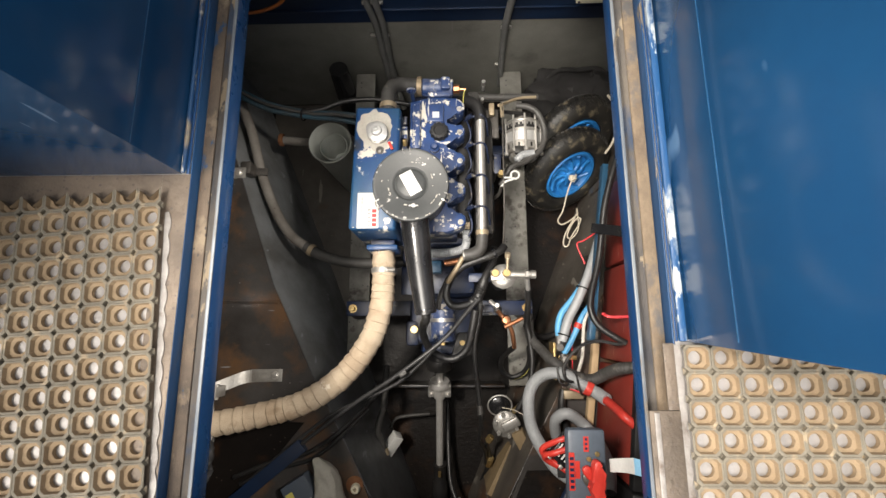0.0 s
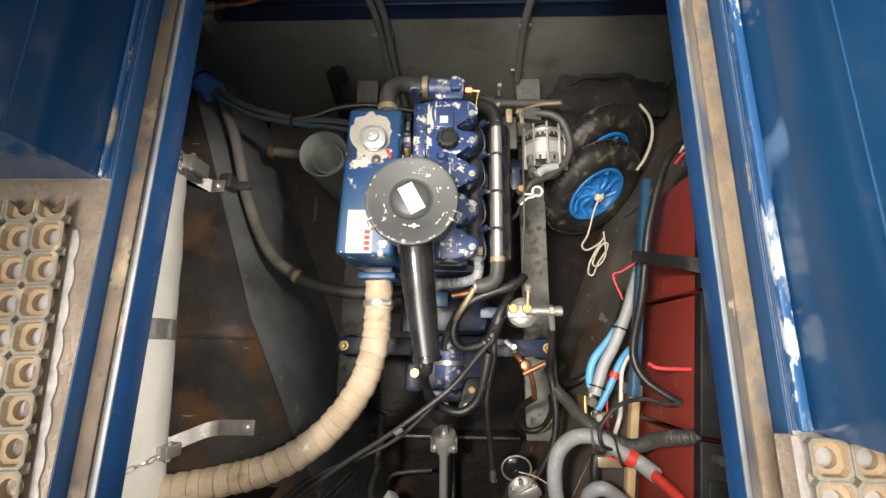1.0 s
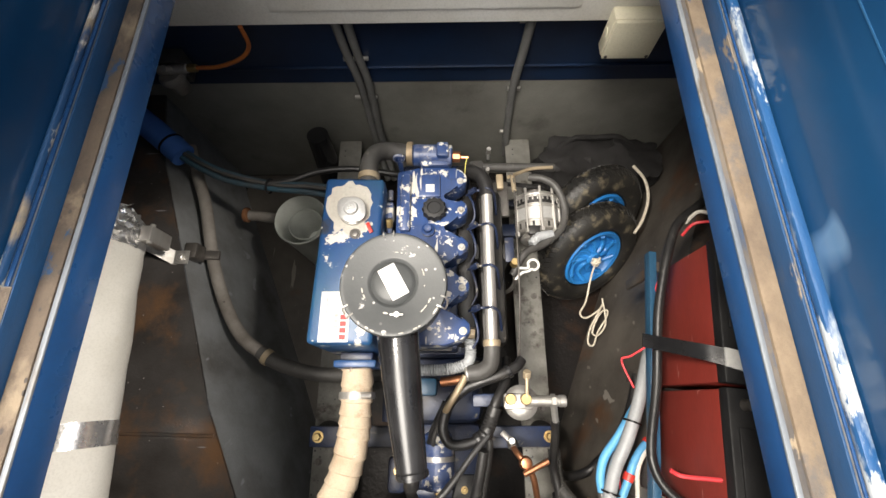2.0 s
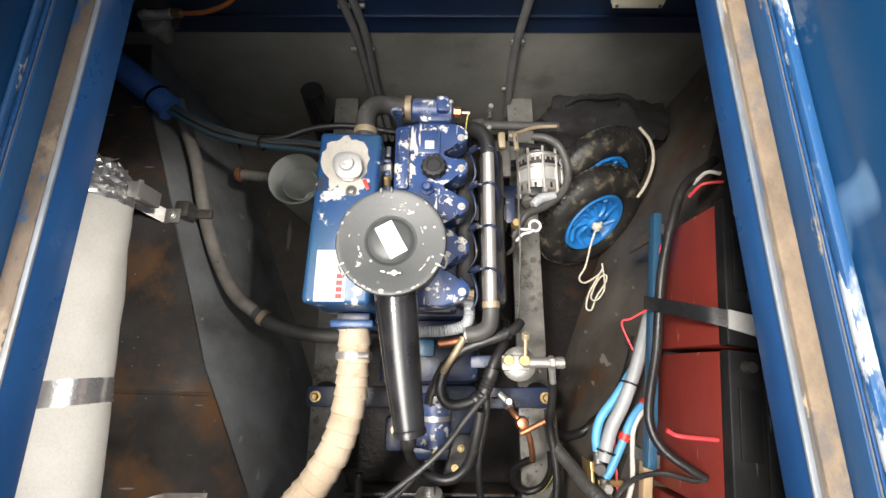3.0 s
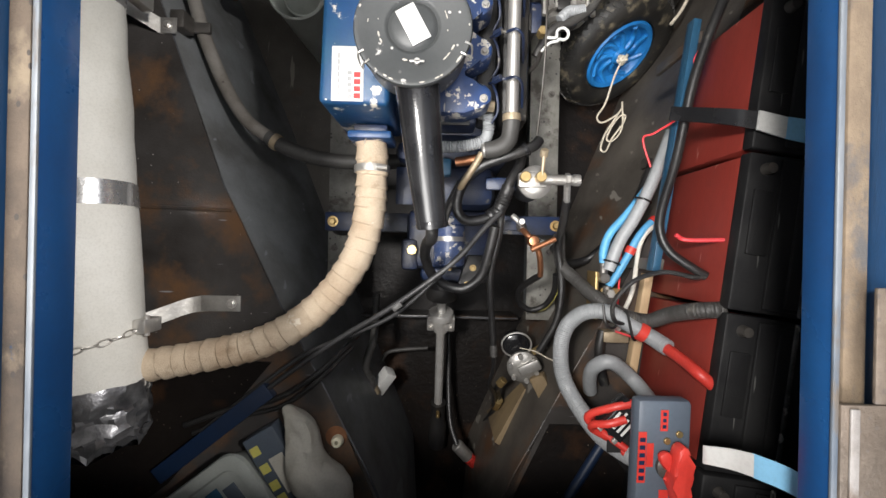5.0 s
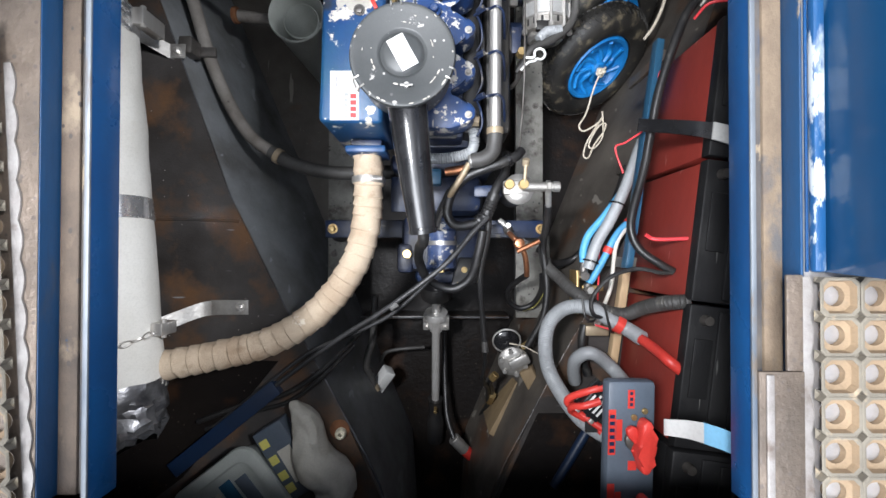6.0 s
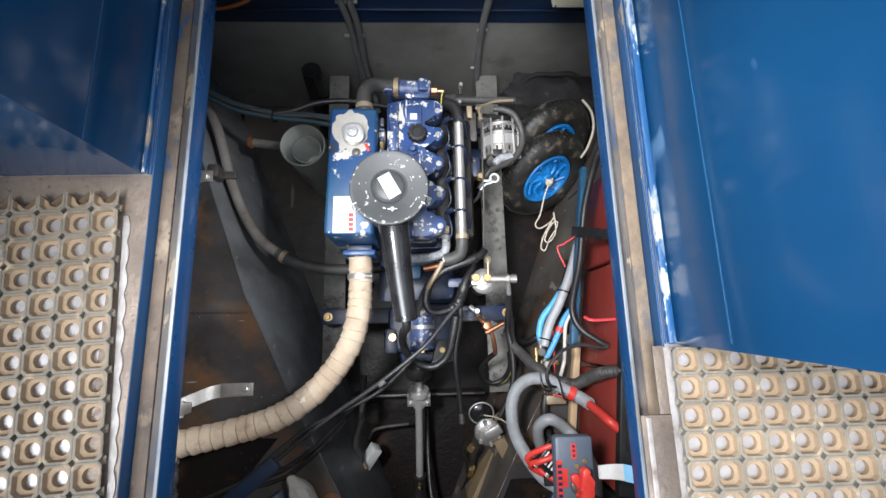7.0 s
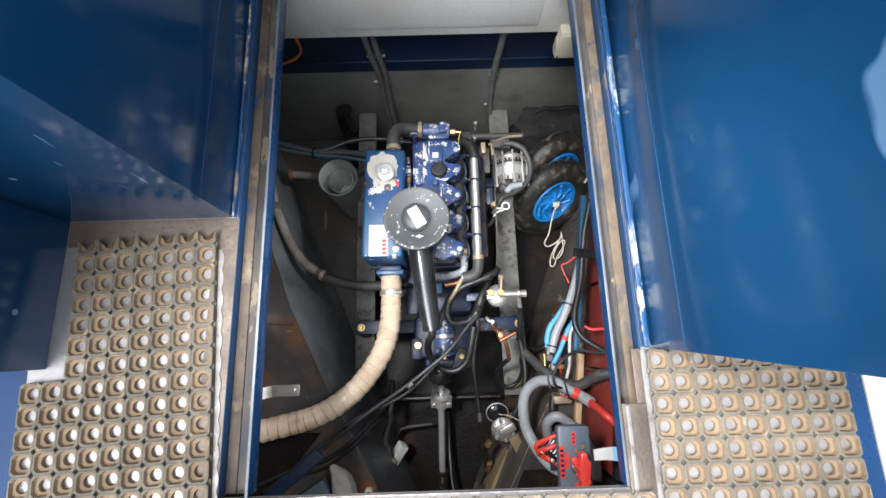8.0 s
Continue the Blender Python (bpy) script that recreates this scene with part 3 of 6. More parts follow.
M["dusty_ridge"] = mat("dusty_black_plastic", (0.10, 0.098, 0.092), 0.7, 0, (0.03, 0.03, 0.029), 26.0, wear=(0.30, 0.29, 0.27), wear_at=0.60, wear_scale=40, bump=0.4)
M["red"] = mat("red_cable_sheath", (0.60, 0.052, 0.038), 0.38, 0, (0.46, 0.024, 0.018), 9.0, bump=0.08)
M["pink_red"] = mat("bright_red_wire", (0.72, 0.050, 0.060), 0.4, 0, (0.6, 0.05, 0.06), 9.0, bump=0.0)
M["sky_blue"] = mat("light_blue_cable", (0.10, 0.36, 0.62), 0.4, 0, (0.08, 0.29, 0.52), 9.0, bump=0.08)
M["blue_tape"] = mat("pale_blue_tape", (0.26, 0.56, 0.80), 0.45, 0, (0.22, 0.48, 0.70), 9.0, bump=0.06)
M["white_wire"] = mat("white_cable", (0.68, 0.66, 0.60), 0.5, 0, (0.56, 0.53, 0.46), 12.0, bump=0.1)
M["teal_cable"] = mat("teal_grimy_cable", (0.020, 0.065, 0.095), 0.42, 0, (0.030, 0.042, 0.050), 8.0, wear=(0.12, 0.12, 0.11), wear_at=0.68, wear_scale=20, bump=0.15)
M["foam_blue"] = mat("blue_foam_sleeve", (0.045, 0.145, 0.46), 0.75, 0, (0.035, 0.115, 0.38), 6.0, bump=0.35, grain=320)
M["rack_blue"] = mat("steel_blue_paint", (0.022, 0.082, 0.150), 0.35, 0, (0.017, 0.062, 0.115), 8.0, wear=(0.25, 0.25, 0.24), wear_at=0.72, wear_scale=22, bump=0.12)
M["slate"] = mat("slate_blue_grey_plastic", (0.085, 0.105, 0.135), 0.4, 0, (0.065, 0.078, 0.098), 6.0, wear=(0.22, 0.20, 0.16), wear_at=0.73, wear_scale=26, bump=0.1)
M["bare_white"] = mat("flaked_bare_primer", (0.46, 0.435, 0.385), 0.55, 0, (0.40, 0.37, 0.32), 16.0, stain=((0.16, 0.14, 0.11), 0.60, 24.0, 0.10), bump=0.4)
M["tyre"] = mat("dusty_black_tyre", (0.011, 0.011, 0.011), 0.36, 0, (0.020, 0.018, 0.015), 9.0, stain=((0.125, 0.105, 0.070), 0.54, 24.0, 0.12), rough2=0.7, bump=0.3)
M["wheel_blue"] = mat("bright_blue_plastic_wheel", (0.018, 0.185, 0.50), 0.35, 0, (0.014, 0.145, 0.41), 8.0, bump=0.1)
M["cord"] = mat("cream_cord", (0.66, 0.60, 0.49), 0.85, 0, (0.52, 0.46, 0.36), 60.0, bump=0.5, grain=400)
M["bag"] = mat("black_fabric_bag", (0.016, 0.015, 0.015), 0.8, 0, (0.009, 0.008, 0.008), 7.0, bump=0.5, grain=420)
M["timber"] = mat("pale_timber", (0.58, 0.42, 0.25), 0.7, 0, (0.45, 0.30, 0.16), 14.0, bump=0.3, stretch=(1, 0.12, 1))
M["dirty_timber"] = mat("oily_timber", (0.22, 0.16, 0.085), 0.65, 0, (0.13, 0.09, 0.05), 12.0, bump=0.4, stretch=(1, 0.15, 1))
M["clear_plastic"] = mat("milky_plastic", (0.52, 0.54, 0.50), 0.3, 0, (0.40, 0.42, 0.38), 8.0, bump=0.05, clear=0.12)
M["milky_clear"] = mat("milky_clear_plastic", (0.60, 0.63, 0.60), 0.28, 0, (0.50, 0.53, 0.50), 8.0, bump=0.05, clear=0.55)
M["rust"] = mat("flaky_rust", (0.20, 0.085, 0.035), 0.9, 0, (0.11, 0.045, 0.02), 24.0, bump=0.6)
M["yellow"] = mat("yellow_wire", (0.55, 0.50, 0.12), 0.45, 0, (0.45, 0.42, 0.12), 12.0, bump=0.0)
M["bag_white"] = mat("grubby_white_sack", (0.50, 0.48, 0.42), 0.6, 0, (0.36, 0.34, 0.29), 7.0, bump=0.3)
M["orange_hose"] = mat("orange_gas_hose", (0.42, 0.13, 0.03), 0.45, 0, (0.34, 0.10, 0.03), 12.0, bump=0.1)

ORIGIN = {}


def base(name, label, category, at, group=""):
    e = root(name, label, category, at, group)
    ORIGIN[e] = Vector(at)
    return e


def P(name, bm, material, parent, label="", smooth=40):
    """A part of a thing, modelled in place."""
    o = ORIGIN[parent]
    bmesh.ops.translate(bm, verts=bm.verts, vec=-o)
    ob = part(name, bm, material, parent, label, smooth)
    ORIGIN[ob] = o
    return ob


def lone(name, bm, material, label, category, group="", smooth=40):
    return tagged(finish(name, bm, material, smooth=smooth), label, category, group)


def band(pts_at, direction, r, width, seg=24, t=0.0025):
    """A clip round a hose, at a place and along a direction."""
    d = Vector(direction).normalized()
    p = Vector(pts_at) - d * width / 2
    return lathe([(r - 0.001, 0), (r + t, 0.0), (r + t + 0.0006, width / 2), (r + t, width), (r - 0.001, width)], along(p, p + d), seg, closed=False)


def bolt(at, r=0.006, h=0.006, d=(0, 0, 1)):
    """A hexagon head with a washer under it."""
    m = along(at, Vector(at) + Vector(d))
    return join(lathe([(0, 0), (r * 1.5, 0), (r * 1.5, h * 0.2), (0, h * 0.2)], m, 14), lathe([(0, h * 0.2), (r, h * 0.2), (r, h * 0.85), (r * 0.8, h), (0, h)], m, 6))


def ribbon(rows, thick=0.002):
    """A strap through rows of (left point, right point)."""
    bm = bmesh.new()
    a = [Vector(r[0]) for r in rows]
    b = [Vector(r[1]) for r in rows]
    la, lb = spline(a, 6), spline(b, 6)
    rings = []
    for p, q in zip(la, lb):
        up = Vector((0, 0, thick))
        rings.append([bm.verts.new(v) for v in (p, q, q + up, p + up)])
    for r, s in zip(rings, rings[1:]):
        for k in range(4):
            j = (k + 1) % 4
            bm.faces.new((r[k], r[j], s[j], s[k]))
    bm.faces.new(rings[0])
    bm.faces.new(rings[-1])
    return bm


def lumpy(x0, x1, y0, y1, z0, z1, amount, scale, seed, cuts=9, soft=0.45):
    """A soft, creased sack: a rounded block pushed about by noise."""
    bm = bmesh.new()
    bmesh.ops.create_cube(bm, size=2.0)
    bmesh.ops.subdivide_edges(bm, edges=bm.edges, cuts=cuts, use_grid_fill=True)
    c = Vector(((x0 + x1) / 2, (y0 + y1) / 2, (z0 + z1) / 2))
    h = Vector(((x1 - x0) / 2, (y1 - y0) / 2, (z1 - z0) / 2))
    for v in bm.verts:
        u = v.co.copy()
        rnd = u.normalized() * 1.25
        u = u.lerp(rnd, soft)
        p = Vector((c.x + u.x * h.x, c.y + u.y * h.y, c.z + u.z * h.z))
        n = noise.noise_vector(p * scale + Vector((seed, 0, 0))) + 0.5 * noise.noise_vector(p * scale * 2.7 + Vector((0, seed, 0)))
        p += n * amount
        p.z = max(p.z, z0)
        v.co = p
    return bm


def wrapped(pts, r, pitch, step, seg=20):
    """A pipe bound with overlapping tape: the radius drops at each turn."""
    line = spline(pts, 14)
    fine = []
    for a, b in zip(line, line[1:]):
        k = max(1, int((b - a).length / 0.0028))
        fine += [a.lerp(b, i / k) for i in range(k)]
    line = fine + [line[-1]]
    bm = bmesh.new()
    rings, run, n = [], 0.0, None
    for i, p in enumerate(line):
        t = (line[min(i + 1, len(line) - 1)] - line[max(i - 1, 0)]).normalized()
        n = t.orthogonal().normalized() if n is None else (n - t * n.dot(t)).normalized()
        s = t.cross(n)
        if i:
            run += (p - line[i - 1]).length
        ring = []
        for k in range(seg):
            a = 2 * math.pi * k / seg
            w = (run / pitch + 0.55 * noise.noise(Vector((run * 14, 0.3, 0.7))) + 0.10 * math.sin(a + 0.7 * math.floor(run / pitch))) % 1.0
            rr = r + 0.0016 * noise.noise(Vector((run * 30, 2.0, 0))) + step * (w - 0.5) + 0.0012 * noise.noise(p * 40 + n * math.cos(a) + s * math.sin(a))
            ring.append(bm.verts.new(p + rr * (math.cos(a) * n + math.sin(a) * s)))
        rings.append(ring)
    for a, b in zip(rings, rings[1:]):
        for k in range(seg):
            j = (k + 1) % seg
            bm.faces.new((a[k], a[j], b[j], b[k]))
    bm.faces.new(rings[0])
    bm.faces.new(rings[-1])
    return bm


# ---- engine beds ----
for side, x0, x1, y0 in ((-1, -0.356, -0.276, -0.16), (1, 0.249, 0.337, -0.225)):
    bed = base("engine_bed", "worn grey painted steel engine bed rail on the hull floor", "engine bed", ((x0 + x1) / 2, 0.4, -0.06), "engine bed rails")
    P("top_plate", box(x0, x1, y0, 1.048, 0.180, 0.190, 0.002), "bed", bed)
    P("web", box((x0 + x1) / 2 - 0.006, (x0 + x1) / 2 + 0.006, y0 + 0.01, 1.048, -0.06, 0.1795, 0), "grey_steel", bed)
    for yy in (0.62, 0.46, 0.12, -0.02):
        P("bolt", bolt(((x0 + x1) / 2 + side * 0.02, yy, 0.190), 0.007, 0.009), "dark_steel", bed)

# ---- engine ----
eng = base("engine", "blue marine diesel engine with chipped paint on steel beds", "engine", (0.0, 0.45, -0.06))
P("sump", box(-0.075, 0.085, 0.26, 0.67, 0.02, 0.20, 0.02), "black_iron", eng)
P("block", box(-0.088, 0.098, 0.245, 0.69, 0.20, 0.50, 0.012), "dirty_blue", eng)
P("cylinder_head", box(-0.082, 0.060, 0.25, 0.675, 0.50, 0.585, 0.008), "dirty_blue", eng)


def rocker_outline():
    pts = [(-0.080, 0.252), (-0.080, 0.655), (-0.02, 0.668), (0.055, 0.666)]
    for yc in (0.634, 0.556, 0.466, 0.374, 0.284):
        pts += [(0.070, yc + 0.026), (0.084, yc + 0.012), (0.084, yc - 0.008), (0.066, yc - 0.022)]
        if yc > 0.3:
            pts += [(0.040, yc - 0.027), (0.026, yc - 0.034), (0.022, yc - 0.045), (0.027, yc - 0.056), (0.042, yc - 0.062)]
    pts += [(0.03, 0.250)]
    return pts


P("rocker_cover", prism(rocker_outline(), 0.585, 0.652, 0.007), "engine_blue", eng, "bright blue rocker cover with scalloped edge and flaked paint")
P("raised_rib", box(-0.070, -0.046, 0.50, 0.645, 0.645, 0.664, 0.007), "engine_blue", eng)
P("raised_boss", box(-0.035, 0.022, 0.585, 0.645, 0.648, 0.659, 0.005), "engine_blue", eng)
P("gasket", box(-0.083, 0.045, 0.247, 0.672, 0.578, 0.5845, 0.001), "black_iron", eng)
cap = lathe([(0, 0.0), (0.024, 0.0), (0.027, 0.003), (0.027, 0.015), (0.024, 0.020), (0.016, 0.021), (0.014, 0.019), (0, 0.019)], pose(0.008, 0.552, 0.652), 24)
for v in cap.verts:
    d = Vector((v.co.x - 0.008, v.co.y - 0.552))
    if d.length > 0.02:
        a = math.atan2(d.y, d.x)
        v.co.x += 0.0016 * math.cos(12 * a) * d.x / d.length
        v.co.y += 0.0016 * math.cos(12 * a) * d.y / d.length
P("oil_cap", cap, "black_case", eng, "black knurled oil filler cap")
P("breather_cap", lathe([(0, 0), (0.015, 0), (0.015, 0.010), (0.010, 0.013), (0.008, 0.020), (0, 0.020)], pose(-0.006, 0.503, 0.652), 16), "engine_blue", eng)
P("sticker", box(-0.012, 0.008, 0.597, 0.616, 0.6592, 0.6602, 0, pose(0, 0, 0)), "sticker", eng, "small white sticker")
for i, yc in enumerate((0.628, 0.554, 0.464, 0.372, 0.280)):
    P("cover_bolt", bolt((0.068, yc, 0.6525), 0.0055, 0.006), "alloy", eng)
P("intake_manifold", box(0.058, 0.104, 0.262, 0.655, 0.49, 0.565, 0.014), "black_iron", eng)
P("exhaust_manifold", box(0.112, 0.175, 0.262, 0.655, 0.455, 0.560, 0.018), "black_iron", eng)
P("coolant_rail", rod((0.133, 0.262, 0.590), (0.133, 0.622, 0.605), 0.0135, 20), "steel", eng, "polished stainless coolant pipe")
P("rail_clamp", band((0.133, 0.262, 0.590), (0, 1, 0), 0.0165, 0.014), "tan_clip", eng)
P("rail_elbow", tube([(0.133, 0.272, 0.590), (0.133, 0.245, 0.586), (0.128, 0.218, 0.575), (0.108, 0.204, 0.565), (0.082, 0.200, 0.56)], 0.0185, 14), "hose_grey", eng)
P("elbow_end", rod((0.088, 0.201, 0.56), (0.074, 0.199, 0.56), 0.016, 14), "alloy", eng)
P("rail_hose", tube([(0.133, 0.612, 0.605), (0.131, 0.640, 0.605), (0.120, 0.668, 0.60), (0.096, 0.690, 0.585), (0.07, 0.700, 0.56)], 0.018, 14), "rubber", eng)
for i, yc in enumerate((0.624, 0.533, 0.432, 0.335)):
    P("injector_pipe", tube([(0.085, yc, 0.585), (0.100, yc + 0.002, 0.602), (0.118, yc + 0.003, 0.6075), (0.134, yc, 0.6235), (0.149, yc - 0.008, 0.6120), (0.156, yc - 0.026, 0.58), (0.160, yc - 0.045, 0.55)], 0.0030, 8), "dirty_blue", eng)
    P("pipe_nut", rod((0.092, yc + 0.001, 0.598), (0.106, yc + 0.004, 0.611), 0.0075, 6), "dirty_blue", eng)
    P("leak_off_pipe", tube([(0.092, yc - 0.004, 0.59), (0.100, yc - 0.03, 0.598), (0.103, yc - 0.06, 0.592), (0.092, yc - 0.082, 0.58)], 0.0028, 8), "dirty_blue", eng)
# front of the engine
P("front_cover", box(-0.085, 0.10, 0.69, 0.735, 0.16, 0.55, 0.015), "dirty_blue", eng)
P("thermostat_housing", join(rod((-0.045, 0.712, 0.630), (0.050, 0.708, 0.630), 0.0275, 20), box(-0.030, 0.045, 0.675, 0.715, 0.585, 0.645, 0.010), box(0.012, 0.042, 0.69, 0.73, 0.64, 0.664, 0.006)), "engine_blue", eng, "blue thermostat housing with flaked paint")
P("brass_plug", join(rod((0.050, 0.706, 0.630), (0.070, 0.705, 0.630), 0.014, 8), rod((0.070, 0.705, 0.630), (0.090, 0.703, 0.632), 0.0045, 8)), "copper", eng)
P("sensor_wire", tube([(0.088, 0.703, 0.634), (0.083, 0.69, 0.63), (0.080, 0.665, 0.60)], 0.0016, 6), "yellow", eng)
P("water_hose", tube([(-0.140, 0.585, 0.665), (-0.142, 0.625, 0.672), (-0.144, 0.668, 0.667), (-0.130, 0.704, 0.655), (-0.098, 0.718, 0.640), (-0.045, 0.714, 0.632)], 0.0215, 16), "hose_grey", eng)
P("hose_clamp", band((-0.053, 0.715, 0.632), (1, -0.03, 0), 0.0265, 0.014), "tan_clip", eng)
P("hose_clamp", band((-0.142, 0.628, 0.672), (0, 1, 0), 0.0225, 0.014), "tan_clip", eng)
P("lifting_eye", join(box(-0.078, -0.066, 0.665, 0.675, 0.58, 0.69, 0.003), lathe([(0.008, 0), (0.014, 0.001), (0.014, 0.006), (0.008, 0.007)], pose(-0.072, 0.668, 0.695, 90), 14, closed=False)), "engine_blue", eng)
# the stack between tank and rocker cover
P("lift_pump", join(box(-0.104, -0.086, 0.535, 0.575, 0.60, 0.655, 0.004), rod((-0.095, 0.50, 0.645), (-0.095, 0.53, 0.645), 0.008, 10), rod((-0.095, 0.585, 0.64), (-0.095, 0.61, 0.64), 0.006, 10)), "engine_blue", eng)
P("pump_union", rod((-0.093, 0.512, 0.655), (-0.093, 0.525, 0.668), 0.008, 6), "brass", eng)
# header tank
tank = P("header_tank", box(-0.237, -0.106, 0.248, 0.612, 0.470, 0.702, 0.010, pose(-0.175, 0.42, 0, 0, 0, -1.6) @ pose(0.175, -0.42, 0), 3), "tank_blue", eng, "blue header tank with large flaked white patches")
P("tank_neck", lathe([(0, 0), (0.030, 0), (0.028, 0.006), (0.020, 0.010), (0.020, 0.016), (0, 0.016)], pose(-0.165, 0.526, 0.701), 24), "alloy", tank)
fc = lathe([(0, 0), (0.027, 0), (0.029, 0.003), (0.029, 0.008), (0.022, 0.012), (0.016, 0.012), (0.013, 0.016), (0.006, 0.017), (0.004, 0.014), (0, 0.014)], None, 32)
for v in fc.verts:
    a = math.atan2(v.co.y, v.co.x)
    if math.hypot(v.co.x, v.co.y) > 0.024:
        v.co.x *= 1 + 0.16 * max(0, math.cos(2 * a)) ** 2
        v.co.y *= 1 + 0.16 * max(0, math.cos(2 * a)) ** 2
bmesh.ops.transform(fc, matrix=pose(-0.165, 0.526, 0.716, 0, 0, -38), verts=fc.verts)
P("filler_cap", fc, "cap_white", tank, "shiny pressed metal filler cap")
patch = bmesh.new()
ring = []
for k in range(36):
    a = 2 * math.pi * k / 36
    r = 0.049 + 0.024 * noise.noise(Vector((math.cos(a) * 2.2, math.sin(a) * 2.2, 4.0))) + 0.010 * noise.noise(Vector((math.cos(a) * 6, math.sin(a) * 6, 1.0)))
    ring.append(patch.verts.new((-0.172 + r * 1.0 * math.cos(a), 0.540 + r * 1.25 * math.sin(a), 0.7026)))
patch.faces.new(ring)
P("bare_patch", patch, "bare_white", tank, "bare off-white patch where the paint has flaked")
P("drain_plug", bolt((-0.158, 0.478, 0.7028), 0.008, 0.005), "dark_steel", tank)
P("red_tag", box(-0.004, 0.004, -0.012, 0.012, 0, 0.005, 0.001, pose(-0.128, 0.490, 0.7035, 0, 0, 25)), "red", tank)
plate = P("maker_plate", box(-0.217, -0.158, 0.252, 0.353, 0.7022, 0.7034, 0.0004), "sticker", tank, "white maker's plate with red and grey print")
for k in range(4):
    P("print_bar", box(-0.1755, -0.1635, 0.257 + k * 0.013, 0.2665 + k * 0.013, 0.7035, 0.7040, 0), "print_red", plate)
for k in range(5):
    P("print_bar", box(-0.1875, -0.1795, 0.257 + k * 0.011, 0.2635 + k * 0.011, 0.7035, 0.7040, 0), "print_grey", plate)
for k in range(7):
    P("print_bar", box(-0.205, -0.2025, 0.262 + k * 0.0115, 0.271 + k * 0.0115, 0.7035, 0.7040, 0), "print_grey", plate)
P("outlet_flange", box(-0.210, -0.118, 0.212, 0.228, 0.505, 0.600, 0.004), "tank_blue", tank)
P("outlet_neck", box(-0.200, -0.128, 0.226, 0.245, 0.51, 0.585, 0.004), "dirty_blue", tank)
# gearbox end
P("bell_housing", join(box(-0.125, 0.150, 0.195, 0.246, 0.10, 0.46, 0.02), box(-0.10, 0.125, 0.09, 0.20, 0.12, 0.40, 0.03)), "dirty_blue", eng)
P("gearbox", join(box(-0.105, 0.125, -0.070, 0.092, 0.14, 0.34, 0.025), box(-0.07, 0.09, -0.11, -0.06, 0.14, 0.28, 0.02)), "dirty_blue", eng)
P("oil_filter", join(rod((0.010, 0.050, 0.375), (0.010, -0.058, 0.365), 0.040, 24), rod((0.010, 0.068, 0.376), (0.010, 0.046, 0.375), 0.034, 24)), "engine_blue", eng, "blue spin-on oil filter")
P("filter_band", band((0.010, 0.010, 0.371), (0, -1, 0), 0.040, 0.012), "alloy", eng)
P("drain_nut", rod((0.010, -0.058, 0.365), (0.010, -0.072, 0.364), 0.009, 6), "brass", eng)
P("gearbox_lug", join(box(-0.118, -0.072, -0.075, 0.01, 0.28, 0.345, 0.012)), "dirty_blue", eng)
P("brass_union", rod((-0.088, -0.02, 0.345), (-0.088, -0.02, 0.362), 0.014, 8), "brass", eng)
P("gear_plate", prism([(0.03, -0.13), (0.12, -0.10), (0.125, -0.03), (0.06, -0.03)], 0.30, 0.345, 0.006), "black_iron", eng)
for q in ((0.075, -0.065), (0.105, -0.05), (0.06, -0.11)):
    P("gear_bolt", bolt((*q, 0.3455), 0.006, 0.007), "brass", eng)
for side, xa, xb in ((-1, -0.335, -0.10), (1, 0.12, 0.325)):
    arm = P("mount_arm", box(xa, xb, 0.028, 0.080, 0.290, 0.305, 0.003), "dirty_blue", eng, "dark blue steel mounting arm")
    xm = -0.312 if side < 0 else 0.303
    P("rubber_mount", lathe([(0, 0.1905), (0.036, 0.1905), (0.036, 0.21), (0.026, 0.235), (0.022, 0.289), (0, 0.289)], pose(xm, 0.054, 0), 20), "rubber", arm)
    P("mount_nut", bolt((xm, 0.054, 0.305), 0.010, 0.014), "brass", arm)
    P("arm_gusset", box(xa if side > 0 else xb - 0.06, xa + 0.06 if side > 0 else xb, 0.04, 0.068, 0.22, 0.2895, 0.003), "dirty_blue", arm)
P("side_bracket", box(-0.128, -0.085, 0.095, 0.19, 0.40, 0.405, 0.002), "dirty_blue", eng)
# alternator
alt = P("alternator", join(rod((0.300, 0.600, 0.375), (0.300, 0.715, 0.385), 0.062, 28, 0.006)), "alloy", eng, "silver alternator with dark slotted band")
P("slotted_band", lathe([(0.0615, 0), (0.0632, 0.002), (0.0632, 0.017), (0.0615, 0.019)], along((0.300, 0.678, 0.382), (0.300, 0.70, 0.384)), 28, closed=False), "black_iron", alt)
for k in range(14):
    a = math.pi * (k + 0.5) / 14
    P("fin", box(-0.0022, 0.0022, 0.6815, 0.6965, 0.0625, 0.0650, 0.0005, pose(0.300, 0, 0.383) @ Matrix.Rotation(a - math.pi / 2, 4, "Y")), "alloy", alt)
P("rear_cover", rod((0.300, 0.600, 0.375), (0.300, 0.575, 0.373), 0.050, 24, 0.010), "alloy", alt)
P("label_panel", lathe([(0.0622, 0), (0.0635, 0.001), (0.0635, 0.034), (0.0622, 0.035)], along((0.300, 0.632, 0.378), (0.300, 0.66, 0.3805)), 28, closed=False), "cap_white", alt, "pale label round the alternator")
for q in ((0.275, 0.585, 0.42), (0.325, 0.588, 0.418), (0.345, 0.60, 0.39)):
    P("terminal", rod(q, (q[0], q[1] - 0.022, q[2] + 0.006), 0.007, 8), "dark_steel", alt)
